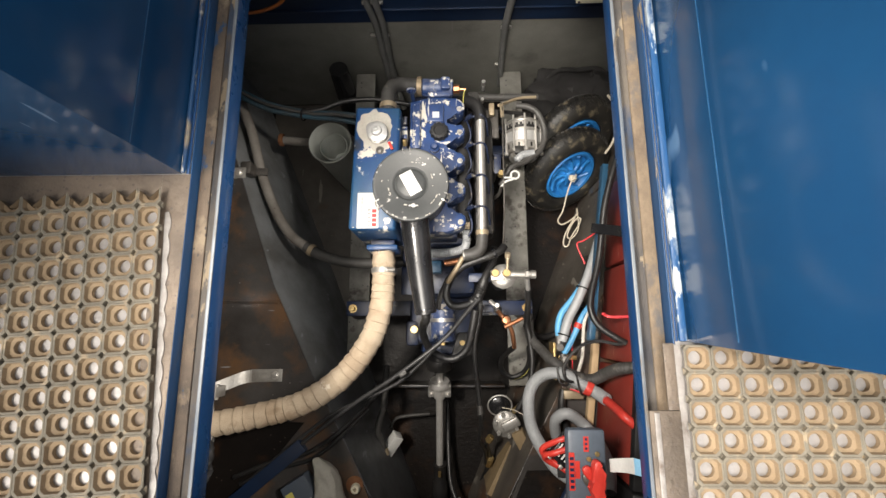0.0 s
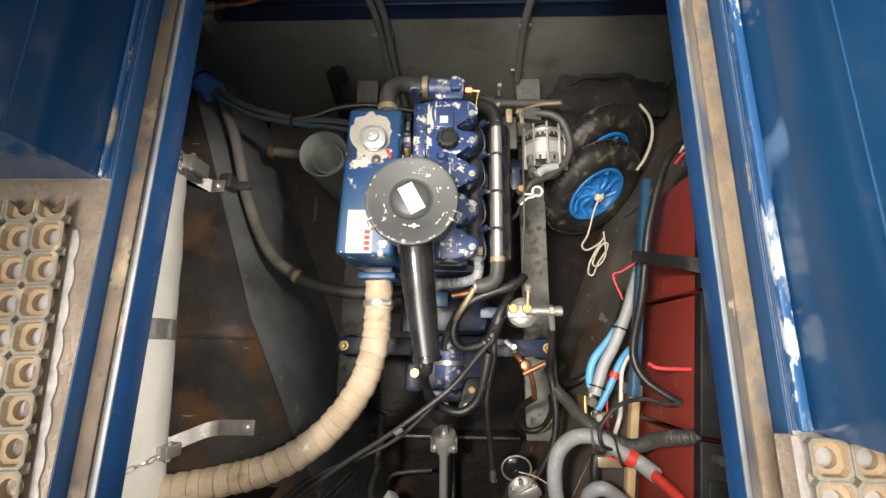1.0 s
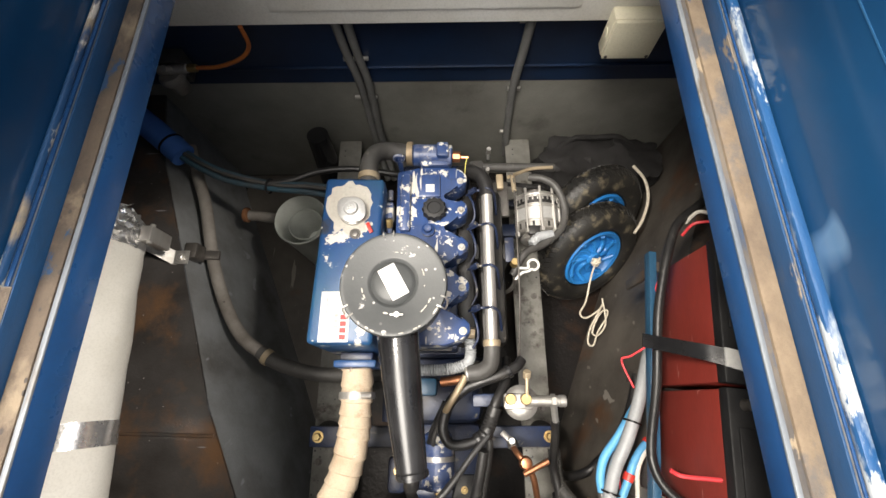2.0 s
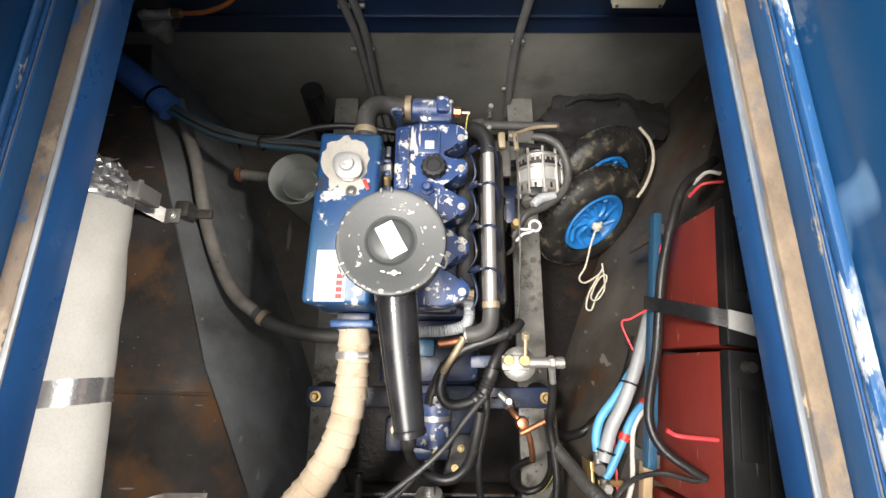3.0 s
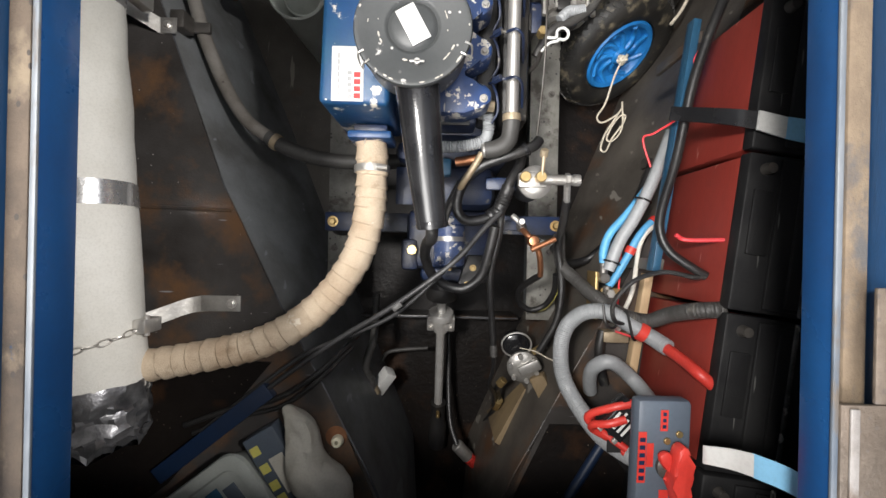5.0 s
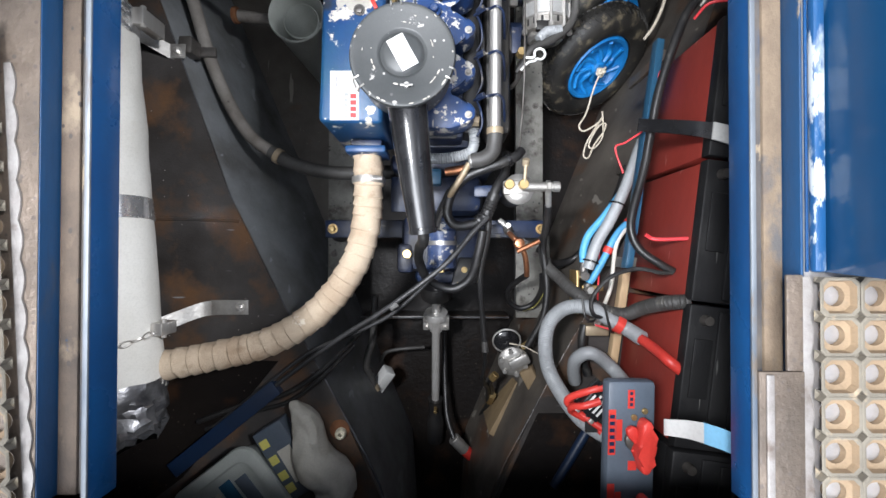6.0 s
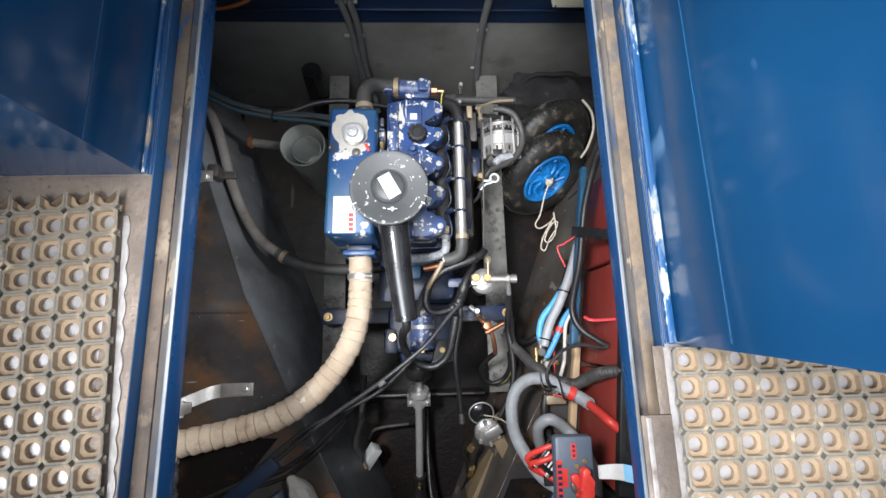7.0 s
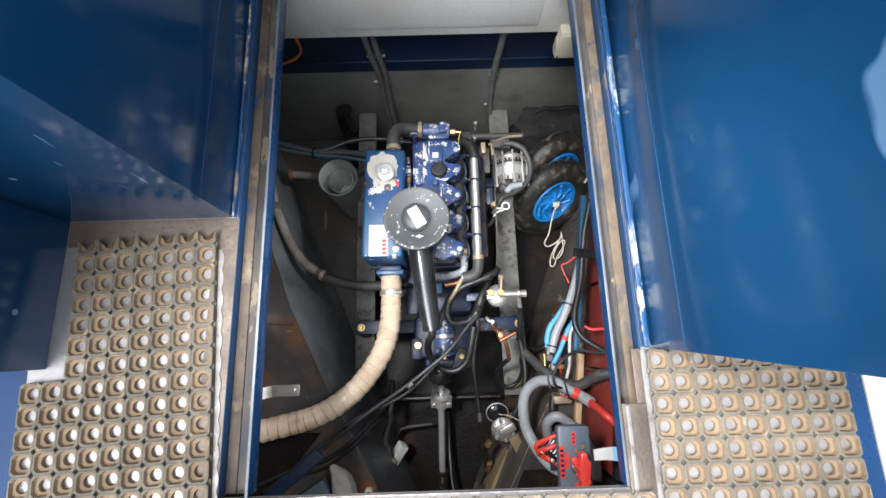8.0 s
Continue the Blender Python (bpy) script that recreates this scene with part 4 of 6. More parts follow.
for k in range(5):
    a = math.pi * (k + 0.5) / 5
    q = Vector((0.300 + 0.0650 * math.cos(a), 0, 0.38 + 0.0650 * math.sin(a)))
    P("through_bolt", join(rod((q.x, 0.590, q.z), (q.x, 0.722, q.z), 0.0042, 8), rod((q.x, 0.584, q.z), (q.x, 0.596, q.z), 0.0075, 6)), "steel", alt)
for k in range(9):
    a = math.pi * (k + 0.5) / 9
    P("cooling_slot", box(-0.0035, 0.0035, 0.604, 0.622, 0.0605, 0.0628, 0.0008, pose(0.300, 0, 0.376) @ Matrix.Rotation(a - math.pi / 2, 4, "Y")), "black_iron", alt)
for yy in (0.6265, 0.6715, 0.7045):
    P("casing_rib", band((0.300, yy, 0.376 + (yy - 0.6) * 0.087), (0, 1, 0.087), 0.0622, 0.005, 28, 0.003), "alloy", alt)
P("end_plate", lathe([(0, 0), (0.028, 0), (0.030, 0.003), (0.026, 0.006), (0.012, 0.007), (0, 0.007)], along((0.300, 0.5745, 0.373), (0.300, 0.55, 0.371)), 20), "dark_steel", alt)
P("regulator", box(0.262, 0.300, 0.578, 0.604, 0.425, 0.440, 0.003), "black_iron", alt)
P("pulley", lathe([(0, 0), (0.034, 0), (0.036, 0.004), (0.026, 0.011), (0.036, 0.018), (0.034, 0.022), (0, 0.022)], along((0.300, 0.722, 0.386), (0.300, 0.76, 0.389)), 24), "dark_steel", alt)
P("alternator_bracket", join(box(0.10, 0.262, 0.60, 0.640, 0.335, 0.365, 0.006), box(0.10, 0.262, 0.700, 0.718, 0.33, 0.36, 0.004)), "dirty_blue", eng)
P("belt", join(tube([(0.322, 0.733, 0.415), (0.2, 0.733, 0.44), (0.03, 0.742, 0.47)], 0.007, 6), tube([(0.318, 0.733, 0.357), (0.2, 0.738, 0.30), (0.03, 0.742, 0.24)], 0.007, 6)), "rubber", eng)
P("tie_bar", join(rod((0.135, 0.770, 0.47), (0.345, 0.775, 0.455), 0.0125, 14), rod((0.155, 0.79, 0.472), (0.155, 0.822, 0.478), 0.006, 8), box(0.10, 0.14, 0.725, 0.785, 0.455, 0.485, 0.006)), "hose_grey", eng, "dark grey strut at the front of the engine")
P("tie_bolt", rod((0.155, 0.812, 0.47), (0.155, 0.812, 0.50), 0.007, 8), "alloy", eng)
P("tie_bolt", rod((0.150, 0.750, 0.47), (0.150, 0.750, 0.495), 0.006, 8), "alloy", eng)
P("fuse_holder", box(0.168, 0.186, 0.672, 0.715, 0.515, 0.53, 0.003), "tan_clip", eng)
P("relay_bracket", box(0.160, 0.20, 0.60, 0.70, 0.50, 0.512, 0.003), "dark_steel", eng)
P("throttle_wire", tube([(0.206, 0.700, 0.555), (0.206, 0.658, 0.575), (0.204, 0.55, 0.583), (0.203, 0.428, 0.583), (0.206, 0.35, 0.55), (0.205, 0.24, 0.50)], 0.0024, 8), "dark_steel", eng)
P("wire_end", rod((0.206, 0.69, 0.56), (0.205, 0.64, 0.578), 0.006, 8), "tan_clip", eng)
P("yellow_tube", tube([(0.200, 0.705, 0.53), (0.231, 0.735, 0.495), (0.276, 0.758, 0.480), (0.335, 0.766, 0.473)], 0.005, 8), M["tan_clip"], eng)
loop = [(0.196, 0.412, 0.570), (0.210, 0.424, 0.583), (0.226, 0.428, 0.585)] + [(0.237 + 0.0125 * math.cos(a), 0.443 + 0.0125 * math.sin(a), 0.586) for a in [math.radians(q) for q in range(-120, 200, 40)]] + [(0.224, 0.436, 0.585), (0.205, 0.436, 0.583)]
P("dipstick", tube(loop, 0.0030, 8), "sticker", eng, "white looped dipstick handle")
P("dipstick_tube", tube([(0.197, 0.413, 0.572), (0.185, 0.40, 0.50), (0.10, 0.39, 0.36)], 0.005, 8), "dark_steel", eng)
P("oil_pipe_union", rod((0.196, 0.452, 0.56), (0.196, 0.452, 0.585), 0.010, 6), "brass", eng)
P("side_plate", box(0.178, 0.200, 0.462, 0.525, 0.545, 0.552, 0.002), "dirty_blue", eng)
P("side_plate_stay", box(0.10, 0.19, 0.47, 0.51, 0.44, 0.545, 0.004), "black_iron", eng)
P("alternator_lead", tube([(0.270, 0.745, 0.455), (0.310, 0.735, 0.462), (0.345, 0.712, 0.455), (0.367, 0.655, 0.44), (0.352, 0.592, 0.44), (0.300, 0.545, 0.45), (0.245, 0.515, 0.46), (0.21, 0.46, 0.44)], 0.0105, 12), "hose_grey", eng)
P("ribbed_sleeve", tube([(0.322, 0.572, 0.447), (0.285, 0.562, 0.458), (0.262, 0.540, 0.46)], 0.012, 12, 8, 0.0012, 0.005), "conduit", eng)
P("ribbed_hose", tube([(0.086, 0.275, 0.565), (0.087, 0.240, 0.56), (0.074, 0.220, 0.555), (0.030, 0.210, 0.55), (-0.03, 0.209, 0.545)], 0.0125, 14, 8, 0.0013, 0.0058), "conduit", eng, "grey corrugated hose")
P("hose_fitting", rod((0.070, 0.286, 0.595), (0.096, 0.284, 0.595), 0.012, 6), "tan_clip", eng)
P("green_block", box(-0.03, 0.01, 0.155, 0.195, 0.46, 0.50, 0.006), "rack_blue", eng)
P("copper_washer", rod((0.02, 0.185, 0.50), (0.07, 0.19, 0.515), 0.011, 10), "copper", eng)
P("stop_lever", tube([(0.076, 0.196, 0.552), (0.058, 0.165, 0.545), (0.035, 0.130, 0.53), (0.022, 0.105, 0.50)], 0.008, 10), "tan_clip", eng)

# ---- air filter ----
air = base("air_filter", "round scuffed black air filter with white sticker on the engine", "air filter", (-0.064, 0.352, 0.60))
P("canister", lathe([(0, 0.652), (0.085, 0.652), (0.098, 0.660), (0.100, 0.735), (0.1055, 0.738), (0.1065, 0.744), (0.104, 0.7485), (0.097, 0.7495), (0.092, 0.7465), (0.052, 0.7525), (0.048, 0.7505), (0.044, 0.7465),
                     (0.040, 0.7500), (0.034, 0.7535), (0, 0.7545)], pose(-0.064, 0.352, 0.0), 56), "filter_black", air)
P("sticker", box(-0.018, 0.018, -0.034, 0.034, 0.7556, 0.7568, 0.0004, pose(-0.063, 0.352, 0, 0, 0, 29)), "sticker", air, "white paper sticker")
P("centre_pad", box(-0.012, 0.012, -0.024, 0.024, 0.7505, 0.7555, 0.001, pose(-0.063, 0.352, 0, 0, 0, 29)), "filter_black", air)
P("wing_nut", join(rod((-0.055, 0.288, 0.7495), (-0.055, 0.288, 0.757), 0.006, 8), box(-0.068, -0.042, 0.286, 0.290, 0.752, 0.757, 0.001)), "alloy", air)
rnd = random.Random(3)
for k in range(26):
    a = rnd.uniform(0, 2 * math.pi)
    r = rnd.choice((0.1000, 0.1000, 0.1005, 0.080, 0.062))
    z = 0.7500 if r > 0.09 else 0.7490 if r > 0.07 else 0.7515
    q = rnd.uniform(0.0010, 0.0024)
    P("paint_scuff", lathe([(0, 0), (q * 1.2, 0), (q, 0.0008), (0, 0.0008)], pose(-0.064 + r * math.cos(a), 0.352 + r * math.sin(a), z, 0, 0, math.degrees(a)) @ Matrix.Diagonal((0.8, rnd.uniform(1.0, 3.2), 1, 1)), 8), "bare_white", air)
for ang in (97, 213, 338):
    d = math.radians(ang)
    c = Vector((-0.064 + 0.108 * math.cos(d), 0.352 + 0.108 * math.sin(d), 0.0))
    n = Vector((-math.sin(d), math.cos(d), 0)) * 0.010
    o = Vector((math.cos(d), math.sin(d), 0))
    P("wire_clip", tube([c + n - o * 0.012 + Vector((0, 0, 0.7515)), c + n + Vector((0, 0, 0.748)), c + n * 0.6 + o * 0.004 + Vector((0, 0, 0.725)), c - n * 0.6 + o * 0.004 + Vector((0, 0, 0.725)), c - n + Vector((0, 0, 0.748)), c - n - o * 0.012 + Vector((0, 0, 0.7515))], 0.0018, 6), "steel", air)
snork = tube([(-0.058, 0.275, 0.705), (-0.052, 0.22, 0.706), (-0.040, 0.12, 0.698), (-0.024, 0.000, 0.682)], 0.043, 28, 8, taper=0.0285)
for v in snork.verts:
    v.co.z = 0.700 + (v.co.z - 0.700) * 0.85
P("intake_snorkel", snork, "gloss_black", air, "glossy black tapered intake snorkel")
P("snorkel_rim", band((-0.0245, 0.006, 0.686), (0.14, -1, -0.05), 0.0280, 0.008, t=0.003), "gloss_black", air)
P("breather_hose", tube([(-0.0245, 0.010, 0.682), (-0.026, -0.018, 0.660), (-0.038, -0.030, 0.58), (-0.046, -0.060, 0.46), (-0.030, -0.105, 0.41), (0.010, -0.135, 0.39), (0.055, -0.140, 0.39), (0.095, -0.108, 0.40), (0.112, -0.050, 0.42), (0.125, 0.02, 0.44)], 0.0125, 12), "rubber", air)

air.location += Vector((0.002, -0.004, 0.050))
air.scale = (0.93, 0.93, 0.93)

# ---- exhaust and silencer ----
EXH = [(-0.166, 0.212, 0.552), (-0.165, 0.14, 0.548), (-0.172, 0.045, 0.542), (-0.205, -0.055, 0.538), (-0.285, -0.158, 0.538), (-0.395, -0.228, 0.545), (-0.53, -0.263, 0.555), (-0.655, -0.285, 0.565)]
exh = base("exhaust_pipe", "exhaust pipe bound in cream heat wrap, joined to the engine", "exhaust pipe", (-0.3, -0.1, 0.45))
P("wrap", wrapped(EXH, 0.0345, 0.030, 0.0038), "wrap", exh)
P("clamp", band((-0.1645, 0.155, 0.549), (0, -1, 0), 0.0365, 0.015), "alloy", exh, "stainless hose clamp")
P("clamp_screw", rod((-0.150, 0.155, 0.586), (-0.128, 0.155, 0.580), 0.005, 8), "steel", exh)
P("tie_wire", tube([(-0.178, 0.202, 0.578), (-0.172, 0.212, 0.592), (-0.160, 0.222, 0.597)], 0.0016, 6), "steel", exh)
sil = base("silencer", "white wrapped exhaust silencer with foil ends, strapped to the counter", "silencer", (-0.75, 0.08, 0.4485))
SA, SB = Vector((-0.792, 0.505, 0.600)), Vector((-0.716, -0.335, 0.600))


def drum(f0, f1, r, seg=40, wob=0.0, rows=14):
    bm = bmesh.new()
    ax = (SB - SA).normalized()
    u = Vector((0, 0, 1))
    w = ax.cross(u).normalized()
    rings = []
    for i in range(rows + 1):
        f = f0 + (f1 - f0) * i / rows
        ring = []
        for k in range(seg):
            a = 2 * math.pi * k / seg
            d = u * math.cos(a) + w * math.sin(a)
            p = SA.lerp(SB, f)
            rr = r + wob * noise.noise(Vector((math.cos(a) * 2, math.sin(a) * 2, f * 9)))
            ring.append(bm.verts.new(p + d * rr))
        rings.append(ring)
    for a, b in zip(rings, rings[1:]):
        for k in range(seg):
            j = (k + 1) % seg
            bm.faces.new((a[k], a[j], b[j], b[k]))
    bm.faces.new(rings[0])
    bm.faces.new(rings[-1])
    return bm


def crumple(f0, f1, r0, r1, seed, rows=16, seg=44, amount=0.012):
    """Foil gathered round an end of the drum."""
    bm = bmesh.new()
    ax = (SB - SA).normalized()
    u = Vector((0, 0, 1))
    w = ax.cross(u).normalized()
    rings = []
    for i in range(rows + 1):
        s = i / rows
        p = SA.lerp(SB, f0 + (f1 - f0) * s)
        ring = []
        for k in range(seg):
            a = 2 * math.pi * k / seg
            rr = r0 + (r1 - r0) * s ** 1.6
            q = p + (u * math.cos(a) + w * math.sin(a)) * rr
            n = noise.noise_vector(q * 38 + Vector((seed, 0, 0))) + 0.6 * noise.noise_vector(q * 85)
            ring.append(bm.verts.new(q + n * amount * (0.25 + s)))
        rings.append(ring)
    for a, b in zip(rings, rings[1:]):
        for k in range(seg):
            j = (k + 1) % seg
            bm.faces.new((a[k], a[j], b[j], b[k]))
    bm.faces.new(rings[-1])
    return bm


P("drum", drum(0, 1, 0.0905, wob=0.004), "white_cloth", sil)
P("foil_band", drum(0.482, 0.540, 0.0935, wob=0.006, rows=6), "foil", sil, "shiny foil tape band")
P("foil_end", crumple(0.03, -0.10, 0.0930, 0.060, 3.0, 26, 64, 0.020), "foil", sil, "crumpled foil round the end", 20)
P("foil_end", crumple(0.97, 1.12, 0.0925, 0.080, 8.0, amount=0.014), "foil_dark", sil, "dark grey foil round the end", 20)
for (a, b, c, d) in (((-0.520, -0.160, 0.4495), (-0.600, -0.163, 0.4530), (-0.650, -0.182, 0.492), (-0.70, -0.205, 0.535)), ((-0.690, 0.512, 0.4495), (-0.705, 0.512, 0.452), (-0.755, 0.535, 0.492), (-0.80, 0.54, 0.52))):
    w = Vector((0.0, 0.019, 0.0))
    br = P("bracket", ribbon([(Vector(q) - w, Vector(q) + w) for q in (a, b, c, d)], 0.003), "alloy", sil, "bent alloy bracket strip")
    P("bracket_foot", box(a[0] - (0.072 if a[1] < 0 else 0.022), a[0] + 0.026, a[1] - 0.019, a[1] + 0.019, 0.4490, 0.4535, 0.001), "alloy", br)
    P("bracket_bolt", bolt((a[0] + 0.005, a[1], 0.4535), 0.008, 0.008), "steel", br)
P("buckle", join(box(-0.640, -0.612, -0.205, -0.175, 0.56, 0.615, 0.004), rod((-0.617, -0.21, 0.60), (-0.617, -0.168, 0.60), 0.005, 8)), "steel", sil, "shiny buckle of the chain")
P("buckle", join(box(-0.700, -0.672, 0.505, 0.545, 0.52, 0.60, 0.004), rod((-0.678, 0.50, 0.59), (-0.678, 0.55, 0.59), 0.006, 8)), "steel", sil, "shiny buckle of the strap")
for k in range(9):
    f = k / 8
    a0 = math.radians(86 - 100 * f)
    cx, cz = SA.lerp(SB, 0.84).x, 0.600
    cc = Vector((cx + 0.0975 * math.sin(a0), -0.195 - 0.045 * f, cz + 0.0975 * math.cos(a0)))
    t = Vector((-math.cos(a0), -0.25, math.sin(a0))).normalized()
    link = [cc + t * 0.012 * math.cos(q) + (Vector((0, 1, 0)) if k % 2 else Vector((math.sin(a0), 0, math.cos(a0)))) * 0.006 * math.sin(q) for q in [2 * math.pi * j / 10 for j in range(11)]]
    P("chain_link", tube(link, 0.0018, 6, 2), "steel", sil)

# ---- port side: pipes, cables, tubs ----
pip = base("coolant_pipe", "dusty grey metal pipe with rubber hose along the swim plate", "pipe", (-0.6, 0.5, 0.3))
P("metal_pipe", tube([(-0.770, 0.90, 0.385), (-0.735, 0.80, 0.375), (-0.695, 0.70, 0.37), (-0.643, 0.53, 0.37), (-0.588, 0.40, 0.365), (-0.530, 0.312, 0.362), (-0.462, 0.262, 0.36)], 0.0175, 14), "pipe_grey", pip)
P("rubber_hose", tube([(-0.475, 0.270, 0.36), (-0.42, 0.240, 0.36), (-0.34, 0.216, 0.358), (-0.25, 0.209, 0.355), (-0.10, 0.215, 0.35)], 0.0195, 14), "hose_grey", pip)
P("hose_clip", band((-0.452, 0.256, 0.361), (0.85, -0.5, 0), 0.0195, 0.016), "tan_clip", pip)
P("pipe_clamp", join(box(-0.672, -0.615, 0.525, 0.552, 0.383, 0.394, 0.003), box(-0.69, -0.655, 0.515, 0.560, 0.392, 0.440, 0.004)), "dark_steel", pip)
P("clamp_bolt", bolt((-0.668, 0.540, 0.394), 0.008, 0.010), "brass", pip)
slv = base("cable_bundle", "teal control cables in a blue foam sleeve", "cables", (-0.7, 0.8, 0.42))
P("foam_sleeve", tube([(-0.965, 1.005, 0.505), (-0.900, 0.955, 0.498), (-0.820, 0.893, 0.482), (-0.738, 0.825, 0.456)], 0.036, 20), "foam_blue", slv, "blue foam sleeve with black cable tie")
P("cable_tie", band((-0.775, 0.857, 0.468), (0.75, -0.63, -0.2), 0.0365, 0.006, t=0.002), "gloss_black", slv)
for k, (dy, dz) in enumerate(((0.012, 0.008), (-0.010, 0.004), (0.0, -0.012), (0.004, 0.014))):
    P("cable", tube([(-0.752, 0.836 + dy, 0.455 + dz), (-0.68, 0.795 + dy, 0.440 + dz), (-0.60, 0.763 + dy, 0.428 + dz), (-0.47, 0.737 + dy * 0.7, 0.423 + dz * 0.7), (-0.36, 0.728 + dy, 0.42 + dz), (-0.235, 0.705 + dy * 1.4, 0.42 + dz)], 0.0085 if k < 3 else 0.006, 10), "teal_cable" if k != 3 else "hose_grey", slv)
P("cable", tube([(-0.49, 0.742, 0.432), (-0.42, 0.757, 0.428), (-0.345, 0.786, 0.425), (-0.24, 0.797, 0.42), (-0.10, 0.78, 0.41)], 0.0095, 10), "rubber", slv)
P("cable_tie", band((-0.485, 0.740, 0.424), (0.95, -0.2, 0), 0.021, 0.005, t=0.002), "gloss_black", slv)
tub = base("plastic_tub", "milky plastic tub standing in the bilge beside the engine", "tub", (-0.405, 0.66, -0.06))
P("cup", lathe([(0, -0.06), (0.055, -0.06), (0.058, -0.05), (0.076, 0.352), (0.080, 0.360), (0.077, 0.366), (0.072, 0.358), (0.055, -0.04), (0, -0.04)], pose(-0.405, 0.66, 0), 36), "clear_plastic", tub)
P("inner_funnel", lathe([(0, 0.20), (0.030, 0.20), (0.052, 0.335), (0.049, 0.338), (0.028, 0.21), (0, 0.21)], pose(-0.398, 0.655, 0), 24), "clear_plastic", tub)
lone("black_bottle", tube([(-0.395, 0.925, -0.055), (-0.398, 0.95, 0.10), (-0.400, 0.975, 0.22), (-0.400, 0.99, 0.315)], 0.052, 20, 8, taper=0.036), "gloss_black", "glossy black plastic bottle leaning against the bulkhead", "bottle")
stub = base("stub_pipe", "short rusty pipe stub through the swim plate", "pipe", (-0.62, 0.75, 0.2))
P("pipe", rod((-0.665, 0.750, 0.20), (-0.46, 0.735, 0.17), 0.018, 14), "pipe_grey", stub)
P("flange", rod((-0.645, 0.748, 0.20), (-0.662, 0.749, 0.20), 0.026, 14), "rust", stub)

# ---- bulkhead fittings ----
for dx in (0.0, 0.026):
    c = base("conduit", "dull grey plastic conduit clipped to the bulkhead", "conduit", (-0.22 + dx, 1.035, 0.2), "bulkhead conduits")
    P("pipe", tube([(-0.242 + dx * 1.2, 1.030, 0.756), (-0.232 + dx * 1.1, 1.032, 0.62), (-0.220 + dx, 1.036, 0.50), (-0.218 + dx * 0.8, 1.034, 0.30), (-0.214 + dx, 1.02, 0.12), (-0.20 + dx, 0.98, 0.02)], 0.0115, 12), "wall_conduit", c)
    for z in (0.60, 0.44):
        P("saddle_clip", join(box(-0.250 + dx * 1.5, -0.205 + dx, 1.036, 1.047, z - 0.005, z + 0.005, 0.002)), "alloy", c)
c = base("conduit", "dull grey plastic conduit clipped to the bulkhead", "conduit", (0.245, 1.035, 0.2), "bulkhead conduits")
P("pipe", tube([(0.250, 1.030, 0.756), (0.244, 1.032, 0.62), (0.238, 1.036, 0.48), (0.245, 1.036, 0.30), (0.256, 1.03, 0.12), (0.258, 0.99, 0.195)][:5], 0.0125, 12), "wall_conduit", c)
for z in (0.47, 0.25, 0.72):
    P("saddle_clip", box(0.222, 0.262, 1.037, 1.047, z - 0.006, z + 0.006, 0.002), "alloy", c)
eb = base("junction_box", "cream plastic junction box under the white beam", "junction box", (0.51, 1.0, 0.70))
P("body", box(0.420, 0.540, 0.955, 0.9955, 0.688, 0.800, 0.005), "cream", eb)
P("lid", box(0.422, 0.538, 0.945, 0.9548, 0.690, 0.798, 0.003), "cream", eb)
for q in ((0.430, 0.698), (0.530, 0.698)):
    P("screw", rod((q[0], 0.9455, q[1]), (q[0], 0.9425, q[1]), 0.004, 8), "dark_steel", eb)
P("knockout", rod((0.4205, 0.975, 0.745), (0.4175, 0.975, 0.745), 0.013, 16), "cream", eb)
gr = base("gas_regulator", "grey gas regulator with orange hose on the bulkhead", "regulator", (-0.70, 1.0, 0.56))
P("body", lathe([(0, 0), (0.030, 0), (0.036, 0.008), (0.036, 0.020), (0.026, 0.026), (0.024, 0.060), (0.018, 0.066), (0, 0.066)], along((-0.715, 0.985, 0.615), (-0.708, 0.978, 0.50)), 24), "pipe_grey", gr)
P("back_plate", box(-0.75, -0.68, 1.00, 1.0475, 0.56, 0.64, 0.004), "dark_steel", gr)
P("valve", join(rod((-0.74, 0.985, 0.625), (-0.655, 0.985, 0.632), 0.012, 10), rod((-0.70, 0.985, 0.63), (-0.70, 0.96, 0.66), 0.009, 8)), "steel", gr, "chrome valve")
P("union", rod((-0.655, 0.985, 0.632), (-0.630, 0.985, 0.633), 0.011, 6), "brass", gr)
P("hose", tube([(-0.632, 0.985, 0.633), (-0.57, 0.985, 0.637), (-0.50, 0.99, 0.66), (-0.462, 0.992, 0.70), (-0.458, 0.994, 0.757)], 0.0055, 8), "orange_hose", gr)

# ---- wheels, cord and bag ----
WN = Vector((0.40, -0.786, 0.47)).normalized()


